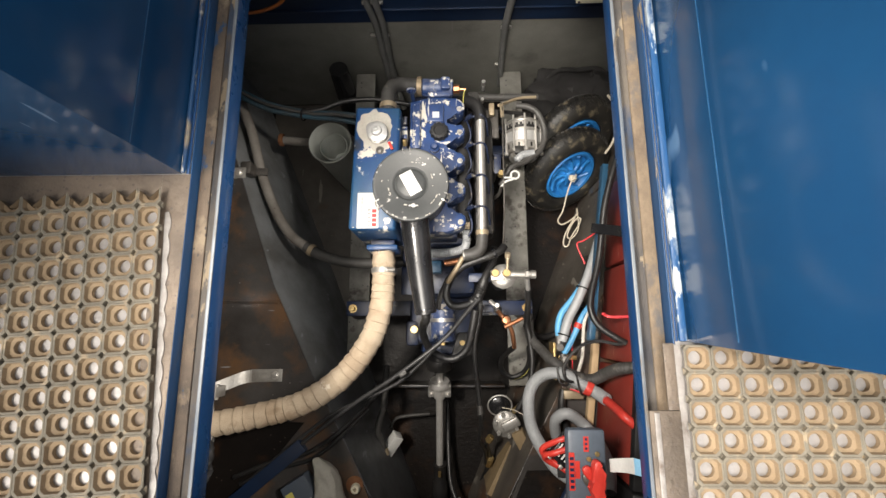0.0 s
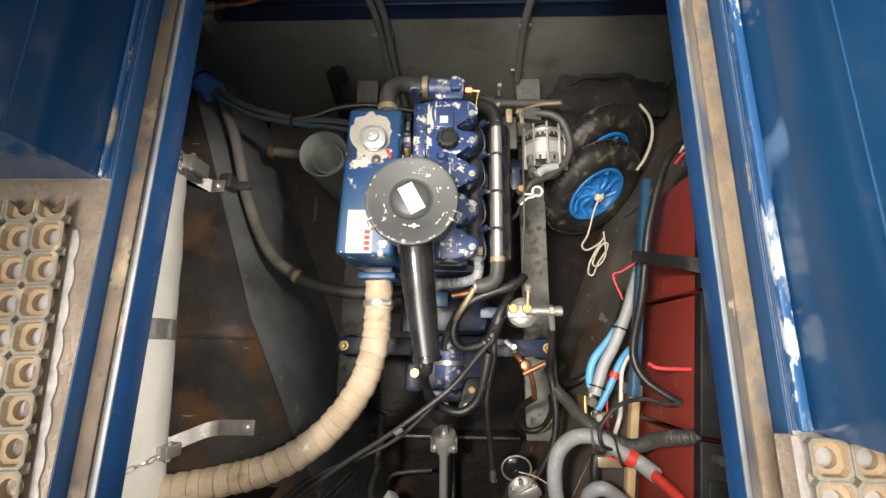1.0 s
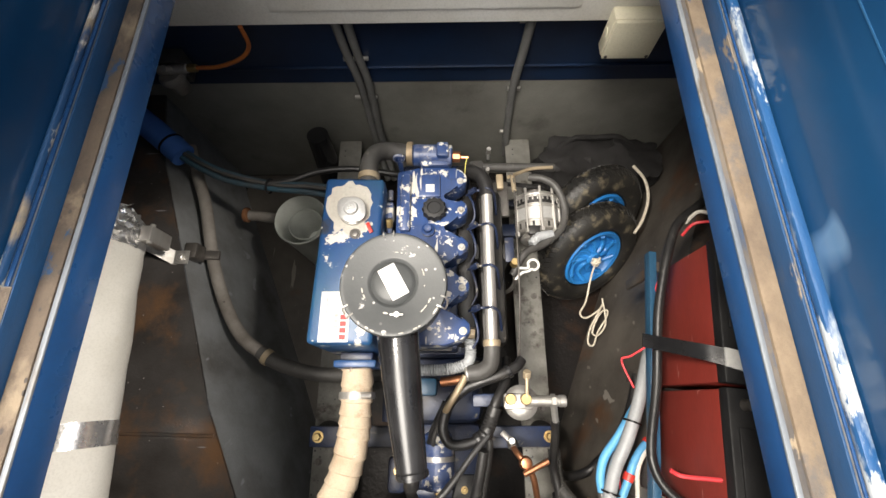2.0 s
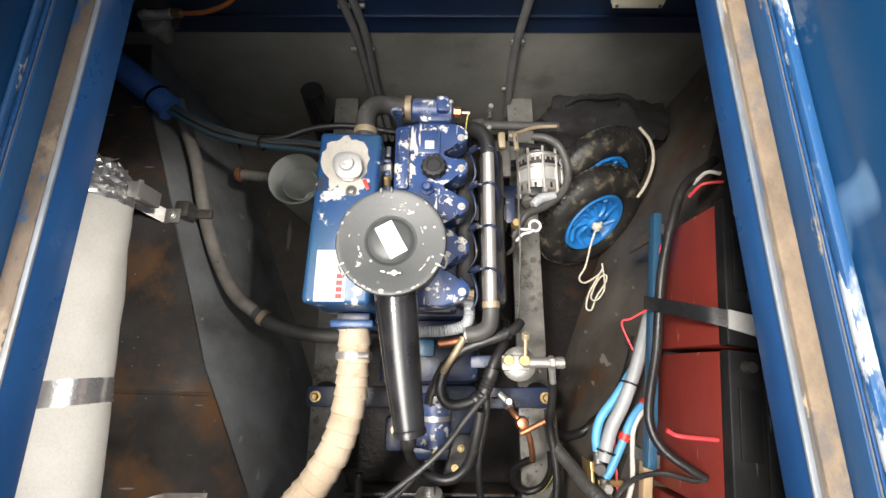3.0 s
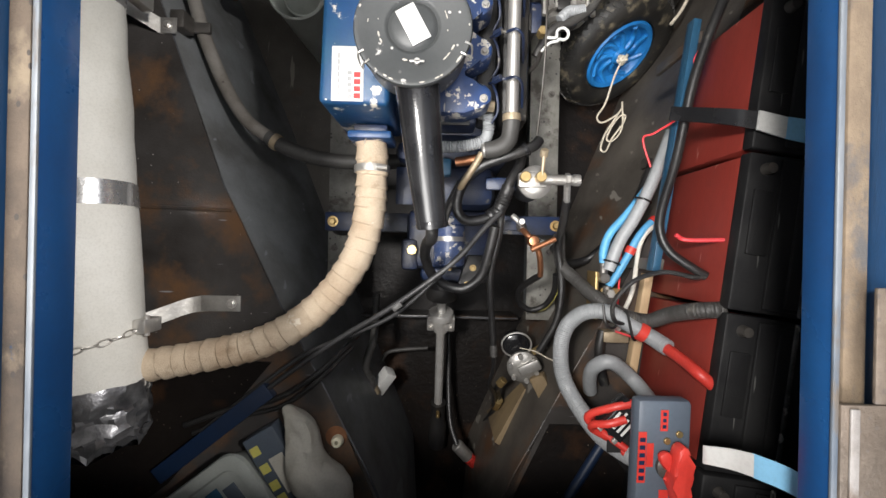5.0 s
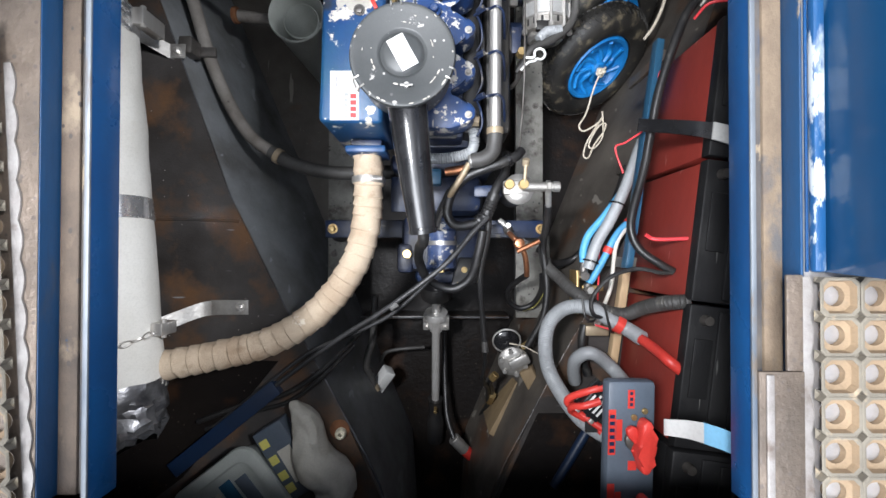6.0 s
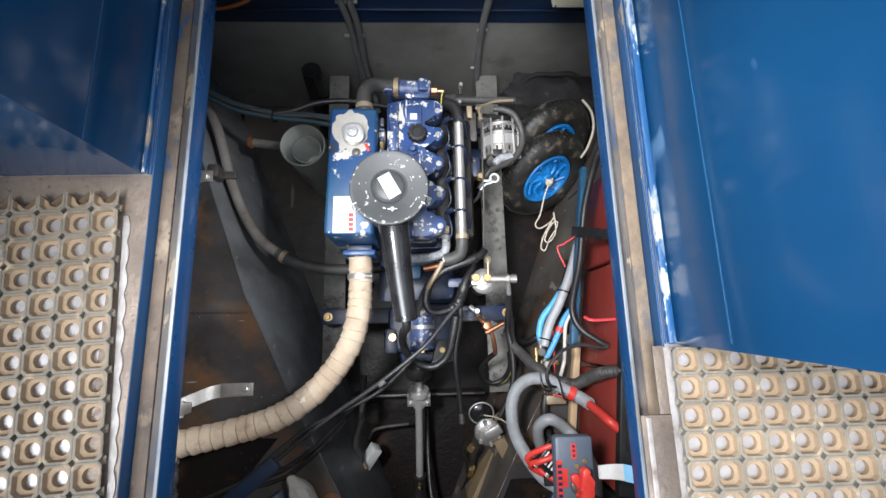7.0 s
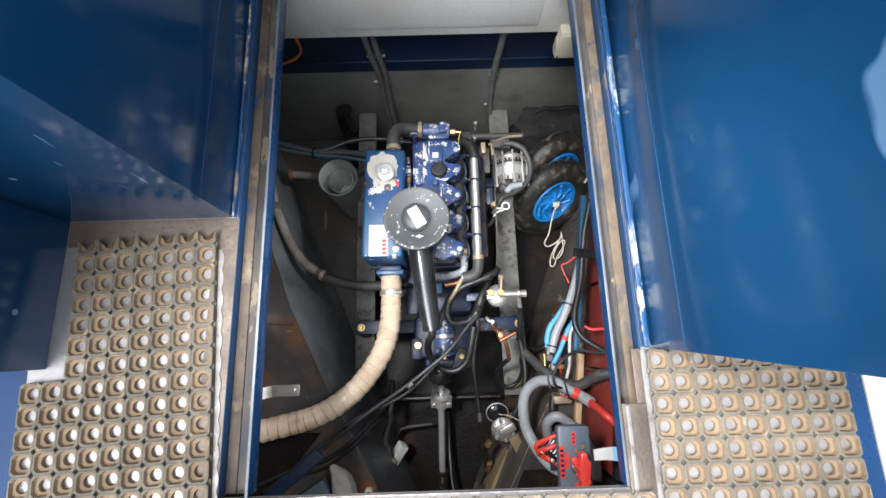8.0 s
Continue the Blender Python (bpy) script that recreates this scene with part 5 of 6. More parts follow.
def trolley_wheel(label):
    w = base("trolley_wheel", label, "wheel", (0, 0, 0), "trolley wheels")
    prof = []
    for k in range(15):
        a = math.radians(-128 + 256 * k / 14)
        prof.append((0.146 + 0.049 * math.cos(a), 0.048 * math.sin(a)))
    tyre = P("tyre", lathe(prof + [prof[0]], None, 56, closed=False), "tyre", w, "black pneumatic tyre")
    lug = bmesh.new()
    for k in range(60):
        for row in (-1, 0, 1):
            a = 2 * math.pi * (k + 0.5 * abs(row)) / 60
            m = Matrix.Rotation(a, 4, "Z") @ Matrix.Translation((0.1935 - 0.0085 * abs(row), 0, row * 0.0245)) @ Matrix.Rotation(-row * 0.62, 4, "Y") @ Matrix.Rotation(0.5 * (1 if row > 0 else -1), 4, "X") @ Matrix.Diagonal((0.008, 0.0105, 0.021, 1))
            bmesh.ops.create_cube(lug, size=1.0, matrix=m)
    P("tread", lug, "tyre", tyre, "", 10)
    rim = P("rim", lathe([(0.020, 0.026), (0.024, 0.022), (0.055, 0.010), (0.086, 0.014), (0.096, 0.036), (0.106, 0.040), (0.112, 0.034), (0.112, -0.03), (0.100, -0.034), (0.02, -0.02), (0.020, 0.026)], None, 40, closed=False), "wheel_blue", w, "bright blue plastic spoked rim")
    for k in range(8):
        a0 = 2 * math.pi * k / 8
        pts = [Vector((r * math.cos(a0 + s), r * math.sin(a0 + s), z)) for r, s, z in ((0.024, 0.0, 0.026), (0.050, 0.16, 0.021), (0.070, 0.42, 0.018), (0.093, 0.80, 0.032))]
        P("spoke", tube(pts, 0.0075, 8, 5), "wheel_blue", rim)
    P("hub", lathe([(0.010, -0.04), (0.026, -0.04), (0.026, 0.034), (0.020, 0.040), (0.010, 0.040)], None, 24, closed=False), "wheel_blue", w)
    return w


def wheel_pose(c, spin=0):
    return Matrix.Translation(c) @ WN.to_track_quat("Z", "Y").to_matrix().to_4x4() @ Matrix.Rotation(radians(spin), 4, "Z")


w1 = trolley_wheel("black pneumatic wheel with blue plastic rim leaning in the bilge")
w1.matrix_basis = wheel_pose((0.516, 0.622, 0.140), 20)
w2 = copy_thing(w1, wheel_pose((0.545, 0.752, 0.150), 55))
cord = base("cord", "cream cord knotted at the wheel hub, hanging in loops", "cord", (0.54, 0.56, 0.1))
hub = Vector((0.516, 0.622, 0.140)) + WN * 0.05
knot = [hub + Vector((0.012 * math.cos(q * 1.9), 0.011 * math.sin(q * 2.7), 0.010 * math.sin(q * 1.3))) for q in range(14)]
P("knot", tube(knot, 0.0050, 8, 6), "cord", cord)
P("tail", tube([hub, hub + Vector((-0.02, -0.05, -0.01)), (0.496, 0.455, 0.135), (0.480, 0.420, 0.11), (0.50, 0.405, 0.10), (0.545, 0.43, 0.10), (0.565, 0.455, 0.10), (0.55, 0.43, 0.095), (0.515, 0.37, 0.085), (0.505, 0.325, 0.08), (0.522, 0.318, 0.08), (0.54, 0.36, 0.085),
               (0.57, 0.405, 0.095), (0.575, 0.43, 0.10), (0.555, 0.425, 0.10), (0.53, 0.39, 0.10), (0.52, 0.355, 0.09), (0.54, 0.35, 0.09), (0.565, 0.39, 0.10), (0.56, 0.47, 0.11)], 0.0030, 7), "cord", cord)
lone("cord_loop", tube([(0.655, 0.878, 0.285), (0.690, 0.83, 0.275), (0.700, 0.77, 0.255), (0.680, 0.705, 0.235), (0.650, 0.660, 0.225)], 0.0048, 8), "cord", "pale cord looped over the rear wheel", "cord")
bag = base("fabric_bag", "black fabric holdall with handle lying against the bulkhead", "bag", (0.58, 0.95, -0.06))
P("body", lumpy(0.375, 0.800, 0.875, 1.040, -0.06, 0.222, 0.030, 11.0, 2.0, 18), "bag", bag)
P("zip", tube([(0.42, 0.93, 0.200), (0.50, 0.955, 0.214), (0.60, 0.95, 0.216), (0.70, 0.945, 0.206), (0.765, 0.925, 0.180)], 0.0055, 8, 8, 0.0008, 0.004), "rubber", bag)
P("handle", tube([(0.43, 1.0, 0.20), (0.49, 1.02, 0.235), (0.56, 1.015, 0.245), (0.64, 1.02, 0.240), (0.70, 1.005, 0.205)], 0.0095, 10, 8, 0.0010, 0.007), "bag", bag)
P("side_strap", ribbon([((0.50, 0.885, 0.10), (0.53, 0.883, 0.10)), ((0.505, 0.905, 0.195), (0.535, 0.903, 0.195)), ((0.515, 0.96, 0.222), (0.545, 0.958, 0.222)), ((0.52, 1.02, 0.205), (0.55, 1.02, 0.205))], 0.003), "rubber", bag)
P("flap", lumpy(0.66, 0.79, 0.88, 0.96, 0.10, 0.20, 0.014, 14.0, 5.0, 6), "bag", bag)

# ---- starboard side: batteries and wiring ----
SL = 0.125
BROT = -math.degrees(math.atan(SL))


def battery(colour="red_case", label="scuffed red leisure battery with black lid on the counter"):
    b = base("battery", label, "battery", (0, 0, 0), "battery bank")
    P("case", box(0.0, 0.172, -0.138, 0.138, 0.0, 0.262, 0.006), colour, b)
    lid = P("lid", box(-0.003, 0.175, -0.140, 0.140, 0.2622, 0.290, 0.005), "black_case", b, "black battery lid")
    P("lid_step", box(0.052, 0.170, -0.132, 0.132, 0.2905, 0.297, 0.003), "black_case", lid)
    P("vent_strip", box(0.085, 0.135, -0.125, 0.125, 0.2972, 0.303, 0.002), "black_case", lid)
    P("carry_ridge", box(0.106, 0.114, -0.138, 0.138, 0.3032, 0.3075, 0.002), "dusty_ridge", lid, "dusty scuffed ridge of the lid")
    P("ridge", box(0.010, 0.046, -0.04, 0.075, 0.2905, 0.2955, 0.002), "black_case", lid)
    P("terminal", lathe([(0, 0.2902), (0.011, 0.2902), (0.009, 0.306), (0, 0.306)], pose(0.028, 0.112, 0), 14), "dark_steel", lid)
    return b


def bpose(k):
    y = 0.312 - 0.284 * k
    return pose(0.534 + SL * (y - 0.17), y, 0.449, 0, 0, BROT)


bat = battery()
bat.matrix_basis = bpose(0)
for k in (1, 2):
    copy_thing(bat, bpose(k))
battery("black_case", "dusty black leisure battery at the end of the row").matrix_basis = bpose(3)
rack = base("battery_rack", "blue painted steel angle in front of the batteries", "rack", (0.47, 0.2, 0.449))
rm = pose(0.4655, 0.20, 0, 0, 0, math.degrees(-math.atan(0.145)))
P("upright", box(-0.012, -0.006, -0.255, 0.262, 0.600, 0.620, 0.001, rm), "rack_blue", rack)
for yy in (-0.24, 0.0, 0.23):
    P("leg", box(0.004, 0.013, yy - 0.012, yy + 0.012, 0.449, 0.6195, 0.001, rm), "brown_steel", rack)
P("flange", box(-0.012, 0.004, -0.255, 0.262, 0.6202, 0.626, 0.001, rm), "rack_blue", rack)
lone("timber_batten", box(-0.010, 0.010, -0.120, 0.120, 0.449, 0.475, 0.002, pose(0.468, -0.183, 0, 0, 0, -8.5)), "timber", "pale timber batten lying on the counter", "batten")
cab = base("battery_cable", "thick black battery cable over the rack", "cable", (0.46, 0.2, 0.65))
P("cable", tube([(0.66, 0.60, 0.60), (0.600, 0.555, 0.655), (0.540, 0.505, 0.668), (0.506, 0.432, 0.668), (0.478, 0.33, 0.655), (0.466, 0.25, 0.645), (0.452, 0.165, 0.64), (0.424, 0.07, 0.645), (0.420, 0.025, 0.65), (0.437, -0.012, 0.655), (0.475, -0.042, 0.665), (0.500, -0.057, 0.668)], 0.0105, 12, taper=0.0085), "rubber", cab)
P("thin_cable", tube([(0.500, -0.055, 0.668), (0.478, -0.060, 0.668), (0.430, -0.052, 0.65), (0.385, -0.072, 0.62), (0.352, -0.120, 0.60), (0.36, -0.16, 0.59), (0.40, -0.165, 0.58)], 0.0048, 8), "rubber", cab)
wires = base("thin_wires", "thin red wires along the batteries", "wires", (0.47, 0.25, 0.62))
P("wire", tube([(0.512, 0.445, 0.642), (0.500, 0.40, 0.636), (0.488, 0.37, 0.634), (0.496, 0.345, 0.634), (0.478, 0.31, 0.634), (0.468, 0.265, 0.632), (0.43, 0.235, 0.60), (0.412, 0.225, 0.585), (0.436, 0.17, 0.57)], 0.0022, 6), "pink_red", wires)
P("wire", tube([(0.448, 0.022, 0.652), (0.470, 0.012, 0.655), (0.520, 0.012, 0.700)], 0.0042, 8), "pink_red", wires)
P("wire", tube([(0.405, 0.03, 0.50), (0.405, -0.04, 0.50), (0.402, -0.10, 0.50), (0.40, -0.16, 0.50)], 0.0022, 6), "pink_red", wires)
P("wire", tube([(0.38, -0.19, 0.54), (0.43, -0.205, 0.55), (0.48, -0.22, 0.56), (0.50, -0.17, 0.66), (0.505, -0.15, 0.71)], 0.0024, 6), "pink_red", wires)
P("wire", tube([(0.565, 0.515, 0.66), (0.575, 0.525, 0.695), (0.60, 0.52, 0.70)], 0.004, 8), "white_wire", wires)
P("wire", tube([(0.552, 0.485, 0.66), (0.565, 0.500, 0.69), (0.60, 0.500, 0.705)], 0.0032, 8), "pink_red", wires)
con = base("conduit_run", "grey conduit with light blue battery cables", "conduit", (0.42, 0.1, 0.5))
P("conduit", tube([(0.486, 0.250, 0.56), (0.476, 0.216, 0.555), (0.448, 0.135, 0.55), (0.414, 0.060, 0.545), (0.388, 0.010, 0.535), (0.368, -0.055, 0.525)], 0.0135, 14), "conduit", con)
P("black_sleeve", tube([(0.480, 0.20, 0.50), (0.455, 0.12, 0.49), (0.43, 0.07, 0.48)], 0.014, 12), "rubber", con)
P("blue_cable", tube([(0.470, 0.155, 0.52), (0.440, 0.115, 0.525), (0.408, 0.070, 0.52), (0.374, 0.028, 0.515), (0.362, -0.010, 0.51), (0.362, -0.040, 0.51)], 0.0095, 12), "sky_blue", con)
P("blue_cable", tube([(0.474, 0.062, 0.52), (0.452, 0.042, 0.52), (0.432, 0.015, 0.52), (0.414, -0.025, 0.515), (0.388, -0.075, 0.51), (0.374, -0.093, 0.51)], 0.0085, 12), "sky_blue", con)
P("red_tape", band((0.420, -0.010, 0.517), (-0.42, -0.9, -0.1), 0.0088, 0.016), "red", con)
P("red_tape", band((0.470, 0.058, 0.52), (-0.75, -0.65, 0), 0.0088, 0.010), "red", con)
P("white_cable", tube([(0.472, 0.050, 0.525), (0.452, 0.030, 0.525), (0.438, 0.0, 0.522), (0.432, -0.05, 0.52), (0.428, -0.10, 0.515), (0.414, -0.155, 0.50)], 0.0052, 10), "white_wire", con)
P("cable_tie", band((0.432, 0.100, 0.545), (-0.35, -0.93, 0), 0.0165, 0.004), "gloss_black", con)
P("cable_tie", band((0.374, -0.038, 0.528), (-0.3, -0.95, 0), 0.0165, 0.004), "gloss_black", con)
for q in ((0.362, -0.040, 0.51), (0.372, -0.092, 0.51)):
    P("cable_lug", join(rod(q, (q[0], q[1] - 0.034, q[2]), 0.0105, 12), rod((q[0], q[1] - 0.034, q[2] - 0.008), (q[0], q[1] - 0.034, q[2] + 0.014), 0.012, 10)), "dark_steel", con)
P("bus_bar", join(box(0.362, 0.415, -0.112, -0.098, 0.49, 0.502, 0.002), box(0.345, 0.352, -0.06, -0.17, 0.449, 0.51, 0.002)), "brass", con)
P("bus_stud", rod((0.372, -0.108, 0.49), (0.372, -0.108, 0.535), 0.010, 6), "steel", con)
P("bus_stud", rod((0.395, -0.19, 0.475), (0.395, -0.19, 0.515), 0.009, 6), "steel", con)
P("terminal_block", box(0.372, 0.430, -0.225, -0.20, 0.449, 0.498, 0.003), "tan_clip", con)
lone("black_hose", tube([(0.300, 0.03, 0.36), (0.302, -0.045, 0.37), (0.325, -0.085, 0.43), (0.345, -0.120, 0.52), (0.385, -0.150, 0.565), (0.435, -0.160, 0.575), (0.459, -0.140, 0.616), (0.470, -0.121, 0.690), (0.510, -0.115, 0.715)], 0.0155, 14, 8, 0.0007, 0.005), "hose_grey", "dark ribbed hose crossing to the batteries", "hose")
lone("black_hose", tube([(0.300, -0.005, 0.30), (0.345, -0.046, 0.26), (0.41, -0.040, 0.24), (0.45, 0.0, 0.27), (0.478, 0.06, 0.38)], 0.012, 12), "rubber", "black hose running down the swim plate", "hose")
gh = base("grey_hose", "thick grey ribbed conduit looping round to the isolator", "conduit", (0.3, -0.25, 0.5))
P("conduit", tube([(0.345, -0.350, 0.83), (0.330, -0.365, 0.76), (0.300, -0.362, 0.66), (0.264, -0.300, 0.575), (0.256, -0.235, 0.555), (0.268, -0.180, 0.555), (0.305, -0.147, 0.56), (0.355, -0.145, 0.57), (0.398, -0.170, 0.575), (0.436, -0.191, 0.582), (0.455, -0.207, 0.622)], 0.0168, 18, 8, 0.0005, 0.0042), "conduit", gh)
P("red_tape", band((0.421, -0.183, 0.5775), (0.85, -0.45, 0.15), 0.0175, 0.018), "red", gh)
P("red_cable", tube([(0.450, -0.204, 0.605), (0.460, -0.220, 0.670), (0.464, -0.232, 0.712), (0.490, -0.255, 0.722)], 0.0115, 12), "red", gh)
P("tie", tube([(0.335, -0.125, 0.585), (0.340, -0.165, 0.592), (0.365, -0.175, 0.575), (0.385, -0.14, 0.58), (0.392, -0.19, 0.60), (0.415, -0.205, 0.56)], 0.0028, 8), "rubber", gh)
gh2 = base("grey_hose", "grey conduit bending up behind the isolator", "conduit", (0.4, -0.3, 0.5))
P("conduit", tube([(0.352, -0.345, 0.47), (0.340, -0.305, 0.50), (0.340, -0.272, 0.53), (0.368, -0.256, 0.55), (0.418, -0.292, 0.540), (0.439, -0.330, 0.593), (0.436, -0.368, 0.658), (0.42, -0.41, 0.70)], 0.0160, 18), "conduit", gh2)
lone("black_hose", tube([(0.375, -0.20, 0.48), (0.368, -0.24, 0.48), (0.372, -0.28, 0.475), (0.385, -0.33, 0.47)], 0.0115, 12), "rubber", "black cable dropping to the counter", "cable")
iso = base("isolator_panel", "slate grey battery isolator panel with red key", "isolator", (0.33, -0.3, 0.449))
P("post", box(0.325, 0.350, -0.402, -0.380, 0.449, 0.842, 0.003), "black_case", iso)
face = P("panel", box(-0.041, 0.041, -0.190, 0.074, 0.0, 0.028, 0.008, pose(0.320, -0.302, 0.842, 0, 4, -1.5)), "slate", iso)
im = pose(0.320, -0.302, 0.8705, 0, 4, -1.5)
P("label", box(-0.006, 0.005, 0.030, 0.060, 0, 0.001, 0, im), "red", face)
P("label", box(-0.038, -0.026, -0.045, 0.028, 0, 0.001, 0, im), "red", face)
P("label", box(-0.025, -0.015, -0.022, 0.012, 0, 0.001, 0, im), "red", face)
P("label", box(-0.004, 0.010, -0.070, -0.055, 0, 0.001, 0, im), "red", face)
for k in range(3):
    P("print_bar", box(-0.003, 0.002, 0.034 + k * 0.009, 0.039 + k * 0.009, 0.0012, 0.0018, 0, im), "dark_blue", face)
for k in range(6):
    P("print_bar", box(-0.036, -0.028, -0.041 + k * 0.011, -0.035 + k * 0.011, 0.0012, 0.0018, 0, im), "dark_blue", face)
P("label", box(-0.038, -0.026, -0.165, -0.092, 0, 0.001, 0, im), "red", face)
P("label", box(-0.025, -0.015, -0.142, -0.105, 0, 0.001, 0, im), "red", face)
key = lathe([(0, 0), (0.019, 0), (0.019, 0.006), (0.014, 0.009), (0, 0.009)], im @ pose(0.008, -0.020, 0), 20)
P("switch_base", key, "dark_steel", iso)
for dy in (0.0, -0.120):
    kb = [(-0.006, 0.030), (0.000, 0.037), (0.008, 0.036), (0.012, 0.028), (0.013, 0.010), (0.019, -0.004), (0.016, -0.018), (0.010, -0.030), (0.010, -0.042), (0.003, -0.049), (-0.006, -0.046), (-0.009, -0.036), (-0.009, -0.018), (-0.012, -0.002), (-0.008, 0.012)]
    wing = [(-0.008, 0.022), (-0.018, 0.024), (-0.026, 0.018), (-0.024, 0.008), (-0.014, -0.004), (-0.006, -0.006)]
    P("key", join(prism(kb, 0.009, 0.032, 0.005, im @ pose(0.010, -0.016 + dy, 0)), prism(wing, 0.009, 0.020, 0.004, im @ pose(0.010, -0.016 + dy, 0))), "red", iso, "red plastic isolator key")
P("screw", join(rod(im @ Vector((0.004, 0.016, 0)), im @ Vector((0.004, 0.016, 0.004)), 0.005, 10), rod(im @ Vector((0.022, 0.026, 0)), im @ Vector((0.022, 0.026, 0.004)), 0.005, 10)), "brass", iso)
rel = base("relay", "black relay block with white print beside the isolator", "relay", (0.29, -0.29, 0.74))
rmx = pose(0.300, -0.290, 0.775, 0, 0, 48)
P("body", box(-0.034, 0.030, -0.022, 0.022, -0.02, 0.012, 0.003, rmx), "gloss_black", rel)
for k in range(4):
    P("print_bar", box(-0.024, 0.010 - 0.006 * (k % 2), -0.015 + k * 0.009, -0.011 + k * 0.009, 0.0122, 0.0128, 0, rmx), "sticker", rel)
for q in ((-0.03, -0.016), (-0.03, 0.016)):
    P("spade", box(q[0] - 0.012, q[0], q[1] - 0.004, q[1] + 0.004, 0.0, 0.006, 0.001, rmx), "steel", rel)
P("mount", box(0.285, 0.33, -0.36, -0.285, 0.748, 0.7545, 0.002), "black_case", rel)
for pts in ([(0.318, -0.262, 0.785), (0.285, -0.272, 0.78), (0.256, -0.290, 0.76), (0.252, -0.305, 0.75), (0.275, -0.325, 0.745), (0.315, -0.35, 0.76)],
            [(0.300, -0.288, 0.79), (0.272, -0.298, 0.785), (0.256, -0.308, 0.765), (0.262, -0.322, 0.75), (0.30, -0.345, 0.745), (0.33, -0.375, 0.76)],
            [(0.258, -0.30, 0.742), (0.272, -0.322, 0.728), (0.305, -0.352, 0.735), (0.335, -0.372, 0.76)]):
    P("red_cable", tube(pts, 0.0068, 10), "red", rel)
strap = base("ratchet_strap", "black webbing strap with white and blue taped end over the batteries", "strap", (0.47, 0.24, 0.66))
P("webbing", ribbon([((0.440, 0.275, 0.642), (0.436, 0.248, 0.642)), ((0.450, 0.270, 0.655), (0.446, 0.243, 0.655)), ((0.500, 0.246, 0.722), (0.496, 0.217, 0.722)), ((0.540, 0.232, 0.7500), (0.536, 0.200, 0.7500))], 0.003), "gloss_black", strap)
P("white_tape", ribbon([((0.534, 0.234, 0.7504), (0.530, 0.201, 0.7504)), ((0.580, 0.222, 0.7540), (0.576, 0.186, 0.7540))], 0.0036), "sticker", strap)
P("blue_tape", ribbon([((0.580, 0.2225, 0.7544), (0.576, 0.1855, 0.7544)), ((0.66, 0.212, 0.7560), (0.655, 0.170, 0.7560))], 0.0036), "blue_tape", strap)
strap2 = base("strap_end", "white and blue taped strap end under the hatch lip", "strap", (0.33, -0.25, 1.03))
P("white_tape", ribbon([((0.356, -0.276, 0.905), (0.356, -0.300, 0.905)), ((0.372, -0.266, 0.935), (0.372, -0.292, 0.935)), ((0.380, -0.258, 0.965), (0.380, -0.286, 0.965))], 0.003), "sticker", strap2)
P("blue_tape", ribbon([((0.380, -0.2575, 0.9652), (0.380, -0.2865, 0.9652)), ((0.388, -0.252, 1.010), (0.388, -0.280, 1.010)), ((0.392, -0.25, 1.0695), (0.392, -0.278, 1.0695))], 0.003), "blue_tape", strap2)

# ---- fuel filter, looms and fittings aft of the engine ----
ff = base("fuel_filter", "grey alloy fuel filter head with brass plugs", "fuel filter", (0.2, 0.14, 0.4))
P("head", join(lathe([(0, 0), (0.037, 0), (0.038, 0.005), (0.038, 0.014), (0.030, 0.022), (0.018, 0.026), (0, 0.026)], pose(0.200, 0.140, 0.505), 28), rod((0.205, 0.143, 0.537), (0.286, 0.143, 0.537), 0.0115, 14), box(0.16, 0.225, 0.125, 0.160, 0.515, 0.535, 0.006)), "alloy", ff)
P("bowl", lathe([(0, 0.40), (0.030, 0.40), (0.034, 0.41), (0.034, 0.505), (0, 0.505)], pose(0.200, 0.140, 0), 24), "black_iron", ff)
P("brass_plug", rod((0.173, 0.147, 0.535), (0.173, 0.147, 0.552), 0.012, 16), "brass", ff)
P("brass_plug", rod((0.207, 0.147, 0.535), (0.207, 0.147, 0.554), 0.012, 16), "brass", ff)
P("lever", join(rod((0.209, 0.150, 0.550), (0.211, 0.195, 0.556), 0.0042, 8), rod((0.211, 0.192, 0.550), (0.211, 0.205, 0.560), 0.009, 8)), "tan_clip", ff)
P("union", join(rod((0.262, 0.143, 0.537), (0.274, 0.143, 0.537), 0.0155, 6), rod((0.28, 0.143, 0.537), (0.296, 0.143, 0.537), 0.013, 12), rod((0.270, 0.135, 0.53), (0.278, 0.10, 0.50), 0.008, 8)), "alloy", ff)
P("stay", box(0.095, 0.19, 0.13, 0.16, 0.44, 0.452, 0.003), "dirty_blue", ff)
P("hose", tube([(0.278, 0.105, 0.50), (0.283, 0.06, 0.46), (0.287, 0.0, 0.40), (0.298, -0.06, 0.385), (0.303, -0.13, 0.38), (0.292, -0.20, 0.375), (0.262, -0.262, 0.365), (0.248, -0.285, 0.36)], 0.0098, 12), "rubber", ff)
loom = base("wiring_loom", "black taped wiring loom looping over the gearbox", "cables", (0.1, 0.1, 0.45))
P("loom", tube([(0.205, 0.232, 0.53), (0.190, 0.216, 0.54), (0.154, 0.199, 0.545), (0.110, 0.184, 0.54), (0.072, 0.168, 0.53), (0.038, 0.135, 0.52), (0.024, 0.085, 0.51), (0.042, 0.053, 0.50), (0.085, 0.054, 0.495), (0.116, 0.072, 0.495), (0.132, 0.10, 0.50), (0.145, 0.140, 0.505), (0.170, 0.185, 0.49), (0.18, 0.24, 0.46)], 0.0118, 12), "rubber", loom)
